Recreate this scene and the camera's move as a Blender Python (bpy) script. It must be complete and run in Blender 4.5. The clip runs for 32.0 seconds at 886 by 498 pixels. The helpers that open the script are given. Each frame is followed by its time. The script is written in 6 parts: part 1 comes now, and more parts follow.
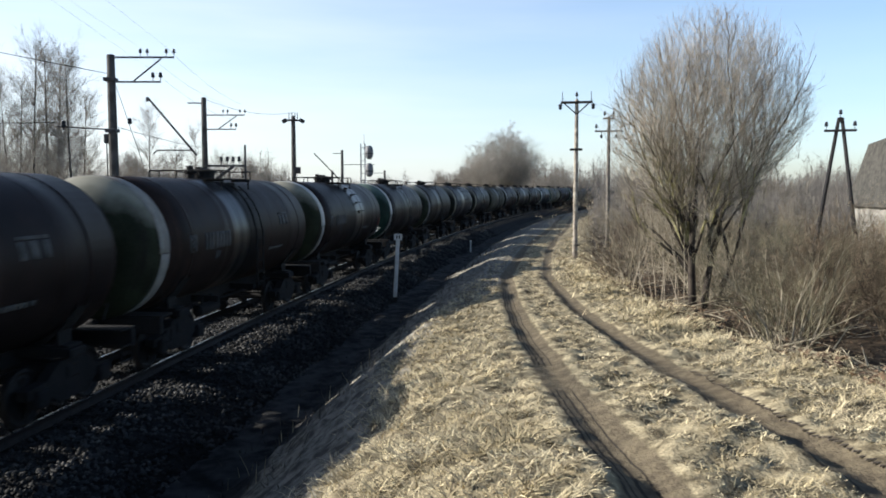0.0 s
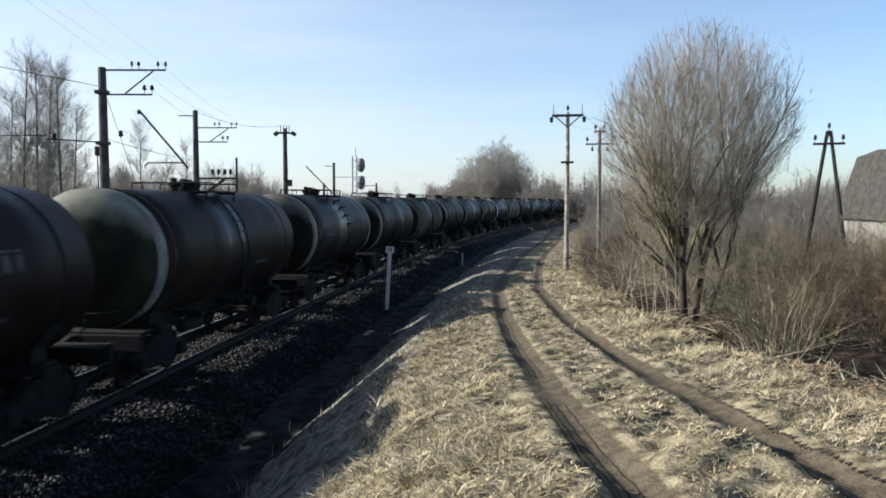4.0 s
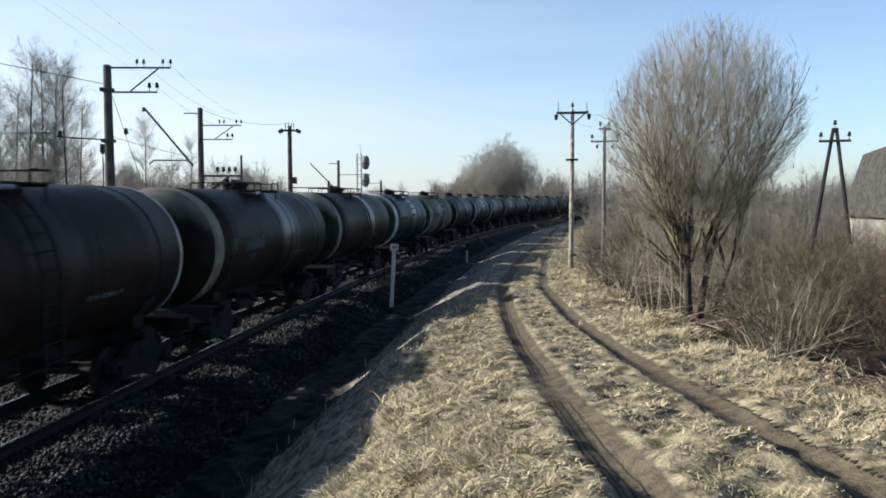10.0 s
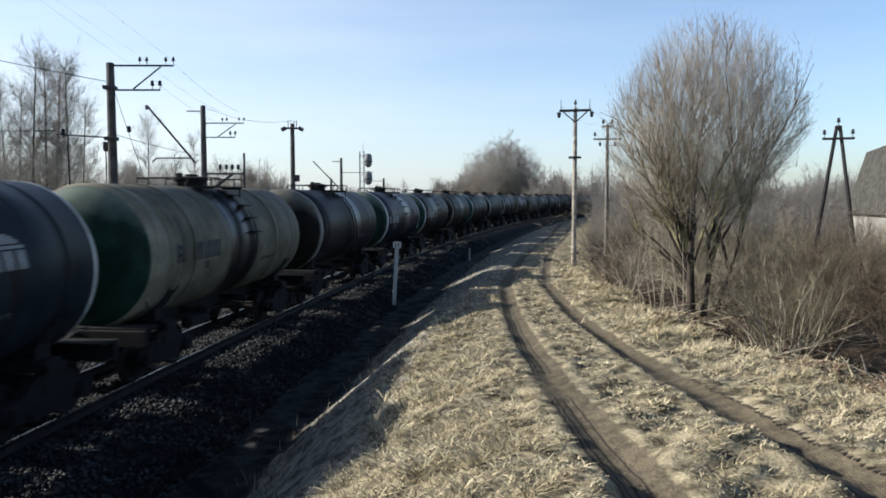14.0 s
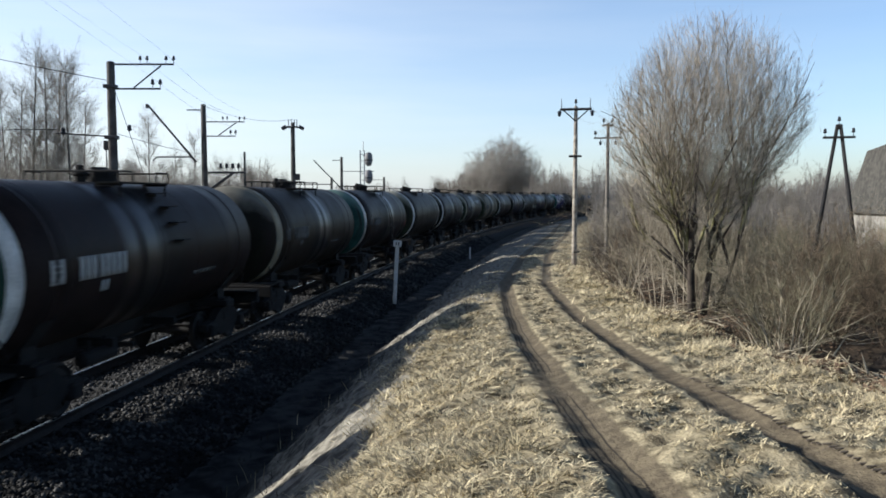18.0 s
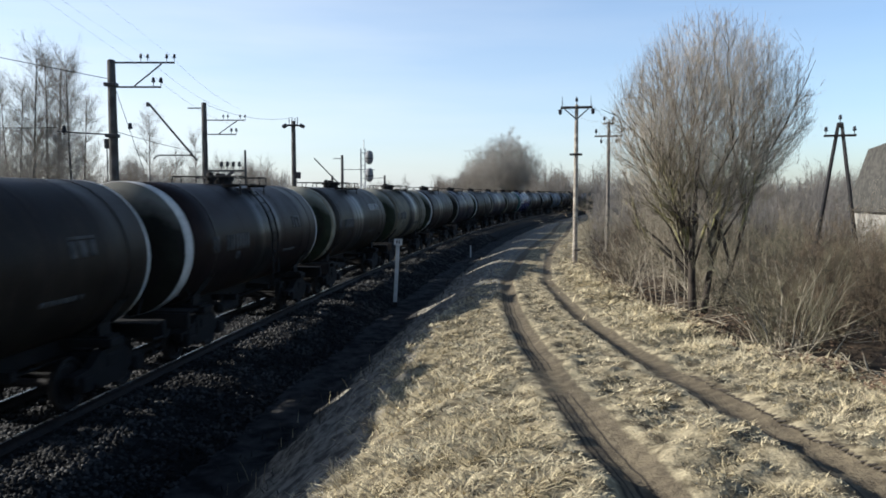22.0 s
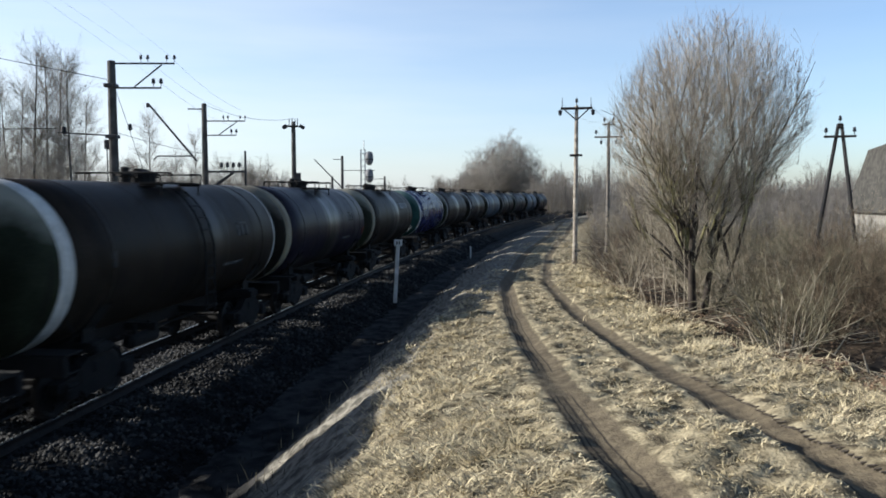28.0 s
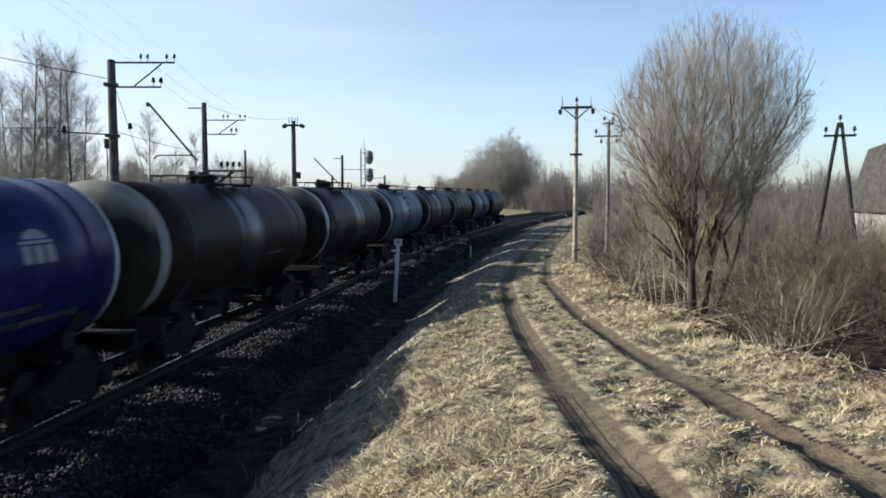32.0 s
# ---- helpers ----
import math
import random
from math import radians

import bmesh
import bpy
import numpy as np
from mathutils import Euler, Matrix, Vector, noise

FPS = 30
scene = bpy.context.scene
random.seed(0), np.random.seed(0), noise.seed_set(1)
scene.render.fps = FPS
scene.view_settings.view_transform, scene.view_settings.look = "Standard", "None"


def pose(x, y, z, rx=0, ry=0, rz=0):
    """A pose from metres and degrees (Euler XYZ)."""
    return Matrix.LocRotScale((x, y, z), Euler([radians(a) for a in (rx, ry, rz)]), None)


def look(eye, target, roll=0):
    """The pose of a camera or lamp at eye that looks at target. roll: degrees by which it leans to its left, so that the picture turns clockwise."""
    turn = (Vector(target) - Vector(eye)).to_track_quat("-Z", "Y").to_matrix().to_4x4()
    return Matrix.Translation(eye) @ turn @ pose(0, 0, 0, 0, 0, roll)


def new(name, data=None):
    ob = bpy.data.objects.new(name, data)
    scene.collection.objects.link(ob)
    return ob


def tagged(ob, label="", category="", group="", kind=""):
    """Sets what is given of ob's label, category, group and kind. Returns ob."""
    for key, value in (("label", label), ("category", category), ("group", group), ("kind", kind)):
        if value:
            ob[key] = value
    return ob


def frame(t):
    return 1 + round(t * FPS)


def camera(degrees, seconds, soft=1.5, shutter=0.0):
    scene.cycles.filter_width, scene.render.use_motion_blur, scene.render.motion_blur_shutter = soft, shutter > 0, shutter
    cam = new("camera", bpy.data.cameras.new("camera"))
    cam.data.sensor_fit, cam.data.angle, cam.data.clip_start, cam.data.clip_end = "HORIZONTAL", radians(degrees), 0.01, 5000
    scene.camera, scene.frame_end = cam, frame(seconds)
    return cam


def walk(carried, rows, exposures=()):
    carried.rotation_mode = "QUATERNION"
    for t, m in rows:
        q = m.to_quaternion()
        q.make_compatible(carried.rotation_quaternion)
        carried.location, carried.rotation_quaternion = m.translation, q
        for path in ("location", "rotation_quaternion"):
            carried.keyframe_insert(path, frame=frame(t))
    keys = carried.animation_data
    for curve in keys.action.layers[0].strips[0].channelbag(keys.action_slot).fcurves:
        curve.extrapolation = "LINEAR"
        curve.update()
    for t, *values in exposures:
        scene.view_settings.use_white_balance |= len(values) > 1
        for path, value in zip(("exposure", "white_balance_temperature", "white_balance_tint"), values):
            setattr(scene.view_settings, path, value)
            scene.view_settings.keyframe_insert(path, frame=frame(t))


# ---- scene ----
# Camera: it stands on one spot and drifts by small turns.
LENS = 2 * math.degrees(math.atan(784 / 1365.0))
cam = camera(LENS, 32.0, 1.75, 0.4)
EYE = (0.0, 0.0, 3.84)
DRIFT = [(0.0, 0.0, -9.8), (0.5, 0.0, -2.8), (1.0, 0.0, -1.0), (1.5, -3.0, 0.6), (2.0, -6.1, 3.6), (2.5, -9.2, 6.4), (3.0, -12.0, 8.6),
         (3.5, -13.8, 11.0), (4.5, -14.8, 13.4), (5.5, -14.8, 14.3), (6.5, -13.6, 13.2), (7.5, -11.4, 12.2), (8.5, -9.4, 10.2), (9.5, -7.5, 8.6),
         (10.5, -5.9, 7.6), (11.5, -4.6, 6.5), (12.5, -3.3, 5.3), (13.5, -2.4, 4.7), (14.5, -1.6, 3.5), (16.5, -1.4, 2.1), (18.5, -0.9, 2.0),
         (19.5, 0.0, 1.6), (20.5, 0.0, 0.4), (21.5, 0.0, -1.0), (23.0, 0.0, -1.0), (24.5, 0.0, 0.4), (27.5, 0.0, 0.5), (30.0, 0.0, 0.3),
         (31.0, 0.0, -1.0), (32.0, 0.0, -1.0)]


def aim(dx, dy):
    yaw, tilt = math.atan(dx / 1365.0), math.atan((96.5 - dy) / 1365.0)
    return look(EYE, (-math.sin(yaw) * 100, math.cos(yaw) * 100, EYE[2] - math.tan(tilt) * 100))


walk(cam, [(t, aim(dx, dy)) for t, dx, dy in DRIFT], [(0.0, 0.9, 6300, 10.0), (1.0, 0.85, 6290, 10.0), (2.0, 0.81, 6240, 10.0), (3.0, 0.76, 6180, 10.0), (5.5, 0.72, 6130, 10.0), (8.0, 0.71, 6120, 10.0), (32.0, 0.71, 6120, 10.0)])

# ---- world and sun ----
SUN_AZ, SUN_EL = -86.0, 22.9  # degrees clockwise from +y, degrees above the horizon
world = bpy.data.worlds.new("sky")
scene.world = world
world.use_nodes = True
wn = world.node_tree.nodes
sky = wn.new("ShaderNodeTexSky")
sky.sky_type, sky.sun_disc = "NISHITA", False
sky.sun_elevation, sky.sun_rotation = radians(SUN_EL), radians(SUN_AZ)
sky.air_density, sky.dust_density, sky.ozone_density = 0.9, 1.0, 2.8
wn["Background"].inputs[1].default_value = 0.126
veil = wn.new("ShaderNodeMix")  # thin haze, thickest towards the horizon
veil.data_type = "RGBA"
veil.inputs["B"].default_value = (4.8, 5.02, 5.06, 1.0)
place, height, thin = wn.new("ShaderNodeTexCoord"), wn.new("ShaderNodeSeparateXYZ"), wn.new("ShaderNodeMapRange")
thin.interpolation_type = "SMOOTHSTEP"
thin.inputs["From Min"].default_value, thin.inputs["From Max"].default_value = -0.1, 0.6
thin.inputs["To Min"].default_value, thin.inputs["To Max"].default_value = 0.52, 0.0
sunward, glow = wn.new("ShaderNodeMapRange"), wn.new("ShaderNodeMath")  # the haze is brighter on the sun's side
sunward.inputs["From Min"].default_value, sunward.inputs["From Max"].default_value = -0.6, 0.6
sunward.inputs["To Min"].default_value, sunward.inputs["To Max"].default_value = 1.55, 0.15
glow.operation = "MULTIPLY"
wl = world.node_tree.links
wl.new(place.outputs["Generated"], height.inputs[0])
wl.new(height.outputs["Z"], thin.inputs["Value"])
wisp, stretch, share = wn.new("ShaderNodeTexNoise"), wn.new("ShaderNodeMapping"), wn.new("ShaderNodeMath")
stretch.inputs["Scale"].default_value, stretch.inputs["Rotation"].default_value = (1.2, 1.2, 9.0), (0.15, 0.1, 0.4)
wisp.inputs["Scale"].default_value, wisp.inputs["Detail"].default_value = 2.2, 5
span = wn.new("ShaderNodeMapRange")  # faint cirrus streaks
span.inputs["From Min"].default_value, span.inputs["From Max"].default_value = 0.35, 0.7
span.inputs["To Min"].default_value, span.inputs["To Max"].default_value = 0.8, 1.35
share.operation = "MULTIPLY"
wl.new(place.outputs["Generated"], stretch.inputs["Vector"])
wl.new(stretch.outputs["Vector"], wisp.inputs["Vector"])
wl.new(wisp.outputs["Fac"], span.inputs["Value"])
wl.new(height.outputs["X"], sunward.inputs["Value"])
wl.new(thin.outputs["Result"], glow.inputs[0])
wl.new(sunward.outputs["Result"], glow.inputs[1])
wl.new(glow.outputs[0], share.inputs[0])
wl.new(span.outputs["Result"], share.inputs[1])
wl.new(share.outputs[0], veil.inputs["Factor"])
wl.new(sky.outputs[0], veil.inputs["A"])
deep, clear = wn.new("ShaderNodeMapRange"), wn.new("ShaderNodeMix")  # clear dark blue overhead
deep.interpolation_type = "SMOOTHSTEP"
deep.inputs["From Min"].default_value, deep.inputs["From Max"].default_value = 0.2, 0.9
deep.inputs["To Min"].default_value, deep.inputs["To Max"].default_value = 1.0, 0.35
clear.data_type, clear.blend_type = "RGBA", "MULTIPLY"
clear.inputs["Factor"].default_value = 1.0
wl.new(height.outputs["Z"], deep.inputs["Value"])
wl.new(veil.outputs["Result"], clear.inputs["A"])
wl.new(deep.outputs["Result"], clear.inputs["B"])
wl.new(clear.outputs["Result"], wn["Background"].inputs[0])
sun = new("sun", bpy.data.lights.new("sun", "SUN"))
sun.data.energy, sun.data.angle, sun.data.color = 5.0, radians(0.6), (1.0, 0.95, 0.86)
az, el = radians(SUN_AZ), radians(SUN_EL)
sun.matrix_world = look((math.sin(az) * math.cos(el) * 50, math.cos(az) * math.cos(el) * 50, math.sin(el) * 50), (0, 0, 0))


# ---- materials ----
def material(name, base, rough=0.8, metal=0.0, dark=None, scale=6.0, fine=60.0, bump=0.3, coord="Object", spread=0.25, spec=0.3):
    """Base colour broken up by a coarse and a fine noise, with relief."""
    m = bpy.data.materials.new(name)
    m.use_nodes = True
    n, l = m.node_tree.nodes, m.node_tree.links
    b = n["Principled BSDF"]
    tc = n.new("ShaderNodeTexCoord")
    n1, n2 = n.new("ShaderNodeTexNoise"), n.new("ShaderNodeTexNoise")
    n1.inputs["Scale"].default_value, n2.inputs["Scale"].default_value = scale, fine
    n1.inputs["Detail"].default_value, n2.inputs["Detail"].default_value = 6, 4
    for q in (n1, n2):
        l.new(tc.outputs[coord], q.inputs["Vector"])
    dark = dark or tuple(c * 0.55 for c in base)
    r1 = n.new("ShaderNodeValToRGB")
    r1.color_ramp.elements[0].position, r1.color_ramp.elements[1].position = 0.5 - spread / 2, 0.5 + spread / 2
    r1.color_ramp.elements[0].color, r1.color_ramp.elements[1].color = (*dark, 1), (*base, 1)
    l.new(n1.outputs["Fac"], r1.inputs["Fac"])
    mx = n.new("ShaderNodeMix")
    mx.data_type, mx.blend_type = "RGBA", "MULTIPLY"
    mx.inputs["Factor"].default_value = 1.0
    r2 = n.new("ShaderNodeMapRange")
    r2.inputs["From Min"].default_value, r2.inputs["From Max"].default_value = 0.25, 0.75
    r2.inputs["To Min"].default_value, r2.inputs["To Max"].default_value = 0.65, 1.25
    l.new(n2.outputs["Fac"], r2.inputs["Value"])
    l.new(r1.outputs["Color"], mx.inputs["A"])
    l.new(r2.outputs["Result"], mx.inputs["B"])
    l.new(mx.outputs["Result"], b.inputs["Base Color"])
    rr = n.new("ShaderNodeMapRange")
    rr.inputs["To Min"].default_value, rr.inputs["To Max"].default_value = max(0.05, rough - 0.12), min(1.0, rough + 0.12)
    l.new(n1.outputs["Fac"], rr.inputs["Value"])
    l.new(rr.outputs["Result"], b.inputs["Roughness"])
    b.inputs["Metallic"].default_value = metal
    b.inputs["Specular IOR Level"].default_value = spec
    if bump:
        bp = n.new("ShaderNodeBump")
        bp.inputs["Strength"].default_value, bp.inputs["Distance"].default_value = bump, 0.02
        l.new(n2.outputs["Fac"], bp.inputs["Height"])
        l.new(bp.outputs["Normal"], b.inputs["Normal"])
    return m


def vary(m, low=0.7, high=1.2, island=True):
    """Brightness that differs from piece to piece."""
    n, l = m.node_tree.nodes, m.node_tree.links
    b = n["Principled BSDF"]
    src = b.inputs["Base Color"].links[0].from_socket
    g = n.new("ShaderNodeNewGeometry") if island else n.new("ShaderNodeObjectInfo")
    r = n.new("ShaderNodeMapRange")
    r.inputs["To Min"].default_value, r.inputs["To Max"].default_value = low, high
    l.new(g.outputs["Random Per Island" if island else "Random"], r.inputs["Value"])
    mx = n.new("ShaderNodeMix")
    mx.data_type, mx.blend_type = "RGBA", "MULTIPLY"
    mx.inputs["Factor"].default_value = 1.0
    l.new(src, mx.inputs["A"])
    l.new(r.outputs["Result"], mx.inputs["B"])
    l.new(mx.outputs["Result"], b.inputs["Base Color"])
    return m


def tank_paint(name, base, dirt=(0.0155, 0.0122, 0.0118), rough=0.5, grime=0.5, spill=True, soaked=False):
    """Old enamel: streaks of soot that run down, and a wet oil spill round the hatch."""
    m = material(name, base, rough, 0.0, tuple(c * 0.6 for c in base), 1.6, 30, 0.12, spec=0.05)
    n, l = m.node_tree.nodes, m.node_tree.links
    b = n["Principled BSDF"]
    src, rsrc = b.inputs["Base Color"].links[0].from_socket, b.inputs["Roughness"].links[0].from_socket
    tc = n.new("ShaderNodeTexCoord")
    mp = n.new("ShaderNodeMapping")
    mp.inputs["Scale"].default_value = (0.35, 2.6, 0.25)
    l.new(tc.outputs["Object"], mp.inputs["Vector"])
    st = n.new("ShaderNodeTexNoise")
    st.inputs["Scale"].default_value, st.inputs["Detail"].default_value = 2.0, 8
    oi = n.new("ShaderNodeObjectInfo")
    ofs = n.new("ShaderNodeVectorMath")
    ofs.operation = "ADD"
    sc = n.new("ShaderNodeMath")
    sc.operation, sc.inputs[1].default_value = "MULTIPLY", 40
    l.new(oi.outputs["Random"], sc.inputs[0])
    l.new(mp.outputs["Vector"], ofs.inputs[0])
    l.new(sc.outputs[0], ofs.inputs[1])
    l.new(ofs.outputs[0], st.inputs["Vector"])
    ramp = n.new("ShaderNodeMapRange")
    ramp.inputs["From Min"].default_value, ramp.inputs["From Max"].default_value = 0.62 - grime * 0.3, 0.85 - grime * 0.3
    l.new(st.outputs["Fac"], ramp.inputs["Value"])
    mx = n.new("ShaderNodeMix")
    mx.data_type = "RGBA"
    mx.inputs["B"].default_value = (*dirt, 1)
    l.new(ramp.outputs["Result"], mx.inputs["Factor"])
    l.new(src, mx.inputs["A"])
    out, rout = mx.outputs["Result"], rsrc
    if spill:
        sep = n.new("ShaderNodeSeparateXYZ")
        l.new(tc.outputs["Object"], sep.inputs[0])
        ab = n.new("ShaderNodeMath")
        ab.operation = "ABSOLUTE"
        l.new(sep.outputs["Y"], ab.inputs[0])
        ad = n.new("ShaderNodeMath")
        ad.operation = "MULTIPLY_ADD"
        ad.inputs[1].default_value = -1.6
        l.new(st.outputs["Fac"], ad.inputs[0])
        l.new(ab.outputs[0], ad.inputs[2])
        sp = n.new("ShaderNodeMapRange")
        sp.inputs["From Min"].default_value, sp.inputs["From Max"].default_value = 0.12, 0.0
        l.new(ad.outputs[0], sp.inputs["Value"])
        some = n.new("ShaderNodeMapRange")  # only some of the wagons are spilt over
        some.inputs["From Min"].default_value, some.inputs["From Max"].default_value = (-2.0, -1.0) if soaked else (0.0, 0.35)
        l.new(oi.outputs["Random"], some.inputs["Value"])
        wet = n.new("ShaderNodeMath")
        wet.operation = "MULTIPLY"
        l.new(sp.outputs["Result"], wet.inputs[0])
        l.new(some.outputs["Result"], wet.inputs[1])
        sp = wet
        m2 = n.new("ShaderNodeMix")
        m2.data_type = "RGBA"
        m2.inputs["B"].default_value = (0.012, 0.011, 0.011, 1)
        l.new(sp.outputs[0], m2.inputs["Factor"])
        l.new(out, m2.inputs["A"])
        out = m2.outputs["Result"]
        drops = n.new("ShaderNodeTexNoise")  # the wettest streak lies behind the hatch
        drops.inputs["Scale"].default_value, drops.inputs["Detail"].default_value = 0.9, 3
        l.new(ofs.outputs[0], drops.inputs["Vector"])
        dr = n.new("ShaderNodeMapRange")
        dr.inputs["From Min"].default_value, dr.inputs["From Max"].default_value = 0.38, 0.6
        l.new(drops.outputs["Fac"], dr.inputs["Value"])
        mid = n.new("ShaderNodeMath")
        mid.operation = "SUBTRACT"
        spun, where = n.new("ShaderNodeMath"), n.new("ShaderNodeMapRange")
        spun.operation, spun.inputs[1].default_value = "PINGPONG", 0.13
        where.inputs["From Max"].default_value = 0.13
        where.inputs["To Min"].default_value, where.inputs["To Max"].default_value = -0.8, 1.1
        l.new(oi.outputs["Random"], spun.inputs[0])
        l.new(spun.outputs[0], where.inputs["Value"])
        l.new(where.outputs["Result"], mid.inputs[1])
        l.new(sep.outputs["Y"], mid.inputs[0])
        away = n.new("ShaderNodeMath")
        away.operation = "ABSOLUTE"
        l.new(mid.outputs[0], away.inputs[0])
        streak = n.new("ShaderNodeMapRange")
        streak.interpolation_type = "SMOOTHSTEP"
        streak.inputs["From Min"].default_value, streak.inputs["From Max"].default_value = 1.0, 0.45
        l.new(away.outputs[0], streak.inputs["Value"])
        gloss = n.new("ShaderNodeMath")
        gloss.operation = "MULTIPLY"
        l.new(dr.outputs["Result"], gloss.inputs[0])
        l.new(streak.outputs["Result"], gloss.inputs[1])
        once = n.new("ShaderNodeMath")
        once.operation = "MULTIPLY"
        l.new(gloss.outputs[0], once.inputs[0])
        l.new(some.outputs["Result"], once.inputs[1])
        gloss = once
        m3 = n.new("ShaderNodeMix")
        m3.inputs["B"].default_value = 0.3
        m4 = n.new("ShaderNodeMix")
        m4.inputs["A"].default_value, m4.inputs["B"].default_value = 0.05, 0.42
        l.new(gloss.outputs[0], m4.inputs["Factor"])
        l.new(m4.outputs["Result"], b.inputs["Specular IOR Level"])
        l.new(gloss.outputs[0], m3.inputs["Factor"])
        l.new(rsrc, m3.inputs["A"])
        rout = m3.outputs["Result"]
    l.new(out, b.inputs["Base Color"])
    l.new(rout, b.inputs["Roughness"])
    return m


STRAW = vary(material("dry_straw", (0.62, 0.53, 0.345), 0.9, dark=(0.42, 0.348, 0.21), scale=1.2, fine=8, bump=0, spec=0.1), 0.42, 1.42)
STRAW_DARK = vary(material("grey_straw", (0.30, 0.25, 0.17), 0.95, dark=(0.17, 0.14, 0.1), scale=1.5, fine=9, bump=0, spec=0.1), 0.5, 1.2)
BALLAST = vary(material("oily_ballast", (0.05, 0.0485, 0.046), 0.9, dark=(0.008, 0.0078, 0.0075), scale=1.0, fine=40, bump=0.4), 0.1, 2.1)
BED = material("ballast_bed", (0.03, 0.029, 0.028), 0.95, dark=(0.009, 0.0087, 0.0084), scale=3, fine=45, bump=0.9, spec=0.1)
RAIL = material("rail_steel", (0.03, 0.024, 0.021), 0.75, 0.3, scale=8, fine=80, bump=0.2)
RAIL_HEAD = material("polished_rail_head", (0.38, 0.375, 0.37), 0.28, 1.0, scale=8, fine=80, bump=0.05)
SLEEPER = vary(material("sleeper_timber", (0.027, 0.024, 0.022), 0.95, scale=4, fine=50, bump=0.5), 0.7, 1.2, False)
SOOT = material("sooty_steel", (0.015, 0.0138, 0.0132), 0.8, 0.2, scale=4, fine=40, bump=0.3)
UNDER = material("underframe_steel", (0.017, 0.015, 0.014), 0.9, 0.1, dark=(0.008, 0.0074, 0.007), scale=3, fine=40, bump=0.3)
WHEEL = material("wheel_steel", (0.022, 0.0195, 0.018), 0.65, 0.4, scale=6, fine=40, bump=0.2)
WOOD_PALE = material("grey_pole_wood", (0.42, 0.37, 0.3), 0.9, dark=(0.2, 0.17, 0.14), scale=5, fine=70, bump=0.5)
WOOD_GREY = material("dull_grey_pole_wood", (0.2, 0.175, 0.15), 0.9, dark=(0.1, 0.088, 0.076), scale=5, fine=70, bump=0.5)
WOOD_DARK = material("tarred_pole_wood", (0.028, 0.026, 0.026), 0.9, dark=(0.014, 0.013, 0.013), scale=5, fine=70, bump=0.5)
CONCRETE = material("mast_concrete", (0.095, 0.09, 0.085), 0.9, dark=(0.05, 0.047, 0.045), scale=2, fine=50, bump=0.3)
STEEL = material("painted_steel", (0.06, 0.06, 0.065), 0.6, 0.3, scale=6, fine=60, bump=0.15)
PALE_STEEL = material("pale_steel", (0.45, 0.46, 0.48), 0.5, 0.4, scale=6, fine=60, bump=0.1)
CERAMIC = material("brown_ceramic", (0.02, 0.024, 0.034), 0.5, 0, scale=8, fine=60, bump=0.05, spec=0.2)
GLASSY = material("pale_glass", (0.5, 0.55, 0.58), 0.25, 0, scale=8, fine=60, bump=0.05, spec=0.5)
HEAD_GREY = material("signal_grey_paint", (0.2, 0.205, 0.215), 0.6, dark=(0.13, 0.133, 0.14), scale=4, fine=40, bump=0.1)
WIRE = material("wire", (0.05, 0.05, 0.055), 0.5, 0.6, scale=8, fine=60, bump=0)
WHITEPAINT = material("weathered_white_paint", (0.6, 0.6, 0.58), 0.7, dark=(0.5, 0.49, 0.46), scale=4, fine=40, bump=0.2)
BLACKPAINT = material("black_paint", (0.02, 0.02, 0.02), 0.6, scale=4, fine=40, bump=0.1)
BARK = material("grey_bark", (0.2, 0.172, 0.12), 0.95, dark=(0.09, 0.078, 0.058), scale=5, fine=40, bump=0.7, spec=0.1)
BARK_DARK = material("dark_bark", (0.075, 0.062, 0.05), 0.95, dark=(0.035, 0.03, 0.026), scale=5, fine=40, bump=0.7, spec=0.1)
TWIG = vary(material("grey_brown_twigs", (0.4, 0.35, 0.26), 0.95, dark=(0.22, 0.19, 0.142), scale=0.8, fine=6, bump=0, spec=0.1), 0.6, 1.25)
TWIG_RED = vary(material("red_brown_twigs", (0.27, 0.205, 0.14), 0.95, dark=(0.08, 0.061, 0.043), scale=0.8, fine=6, bump=0, spec=0.1), 0.6, 1.25)
TWIG_OLIVE = vary(material("olive_twigs", (0.26, 0.23, 0.15), 0.95, dark=(0.08, 0.07, 0.047), scale=0.8, fine=6, bump=0, spec=0.1), 0.6, 1.25)
LICHEN = vary(material("yellow_lichen_bark", (0.34, 0.315, 0.15), 0.95, dark=(0.13, 0.115, 0.075), scale=3, fine=20, bump=0.3, spec=0.1), 0.7, 1.2)
BIRCH = material("birch_bark", (0.14, 0.13, 0.122), 0.85, dark=(0.06, 0.057, 0.054), scale=2.5, fine=30, bump=0.3)
# Far woods: grey twig colour with the haze of the air mixed in.
FAR_TWIG = vary(material("haze_paled_wood_twigs", (0.30, 0.27, 0.235), 1.0, dark=(0.19, 0.17, 0.15), scale=0.15, fine=2, bump=0, spec=0.05), 0.7, 1.2)
WILLOW_TWIG = vary(material("grey_willow_twigs", (0.52, 0.455, 0.37), 0.95, dark=(0.29, 0.25, 0.2), scale=0.8, fine=6, bump=0, spec=0.1), 0.45, 1.35)
MOSS_TWIG = vary(material("mossy_olive_twigs", (0.42, 0.385, 0.21), 0.95, dark=(0.17, 0.152, 0.09), scale=0.8, fine=6, bump=0, spec=0.1), 0.6, 1.25)
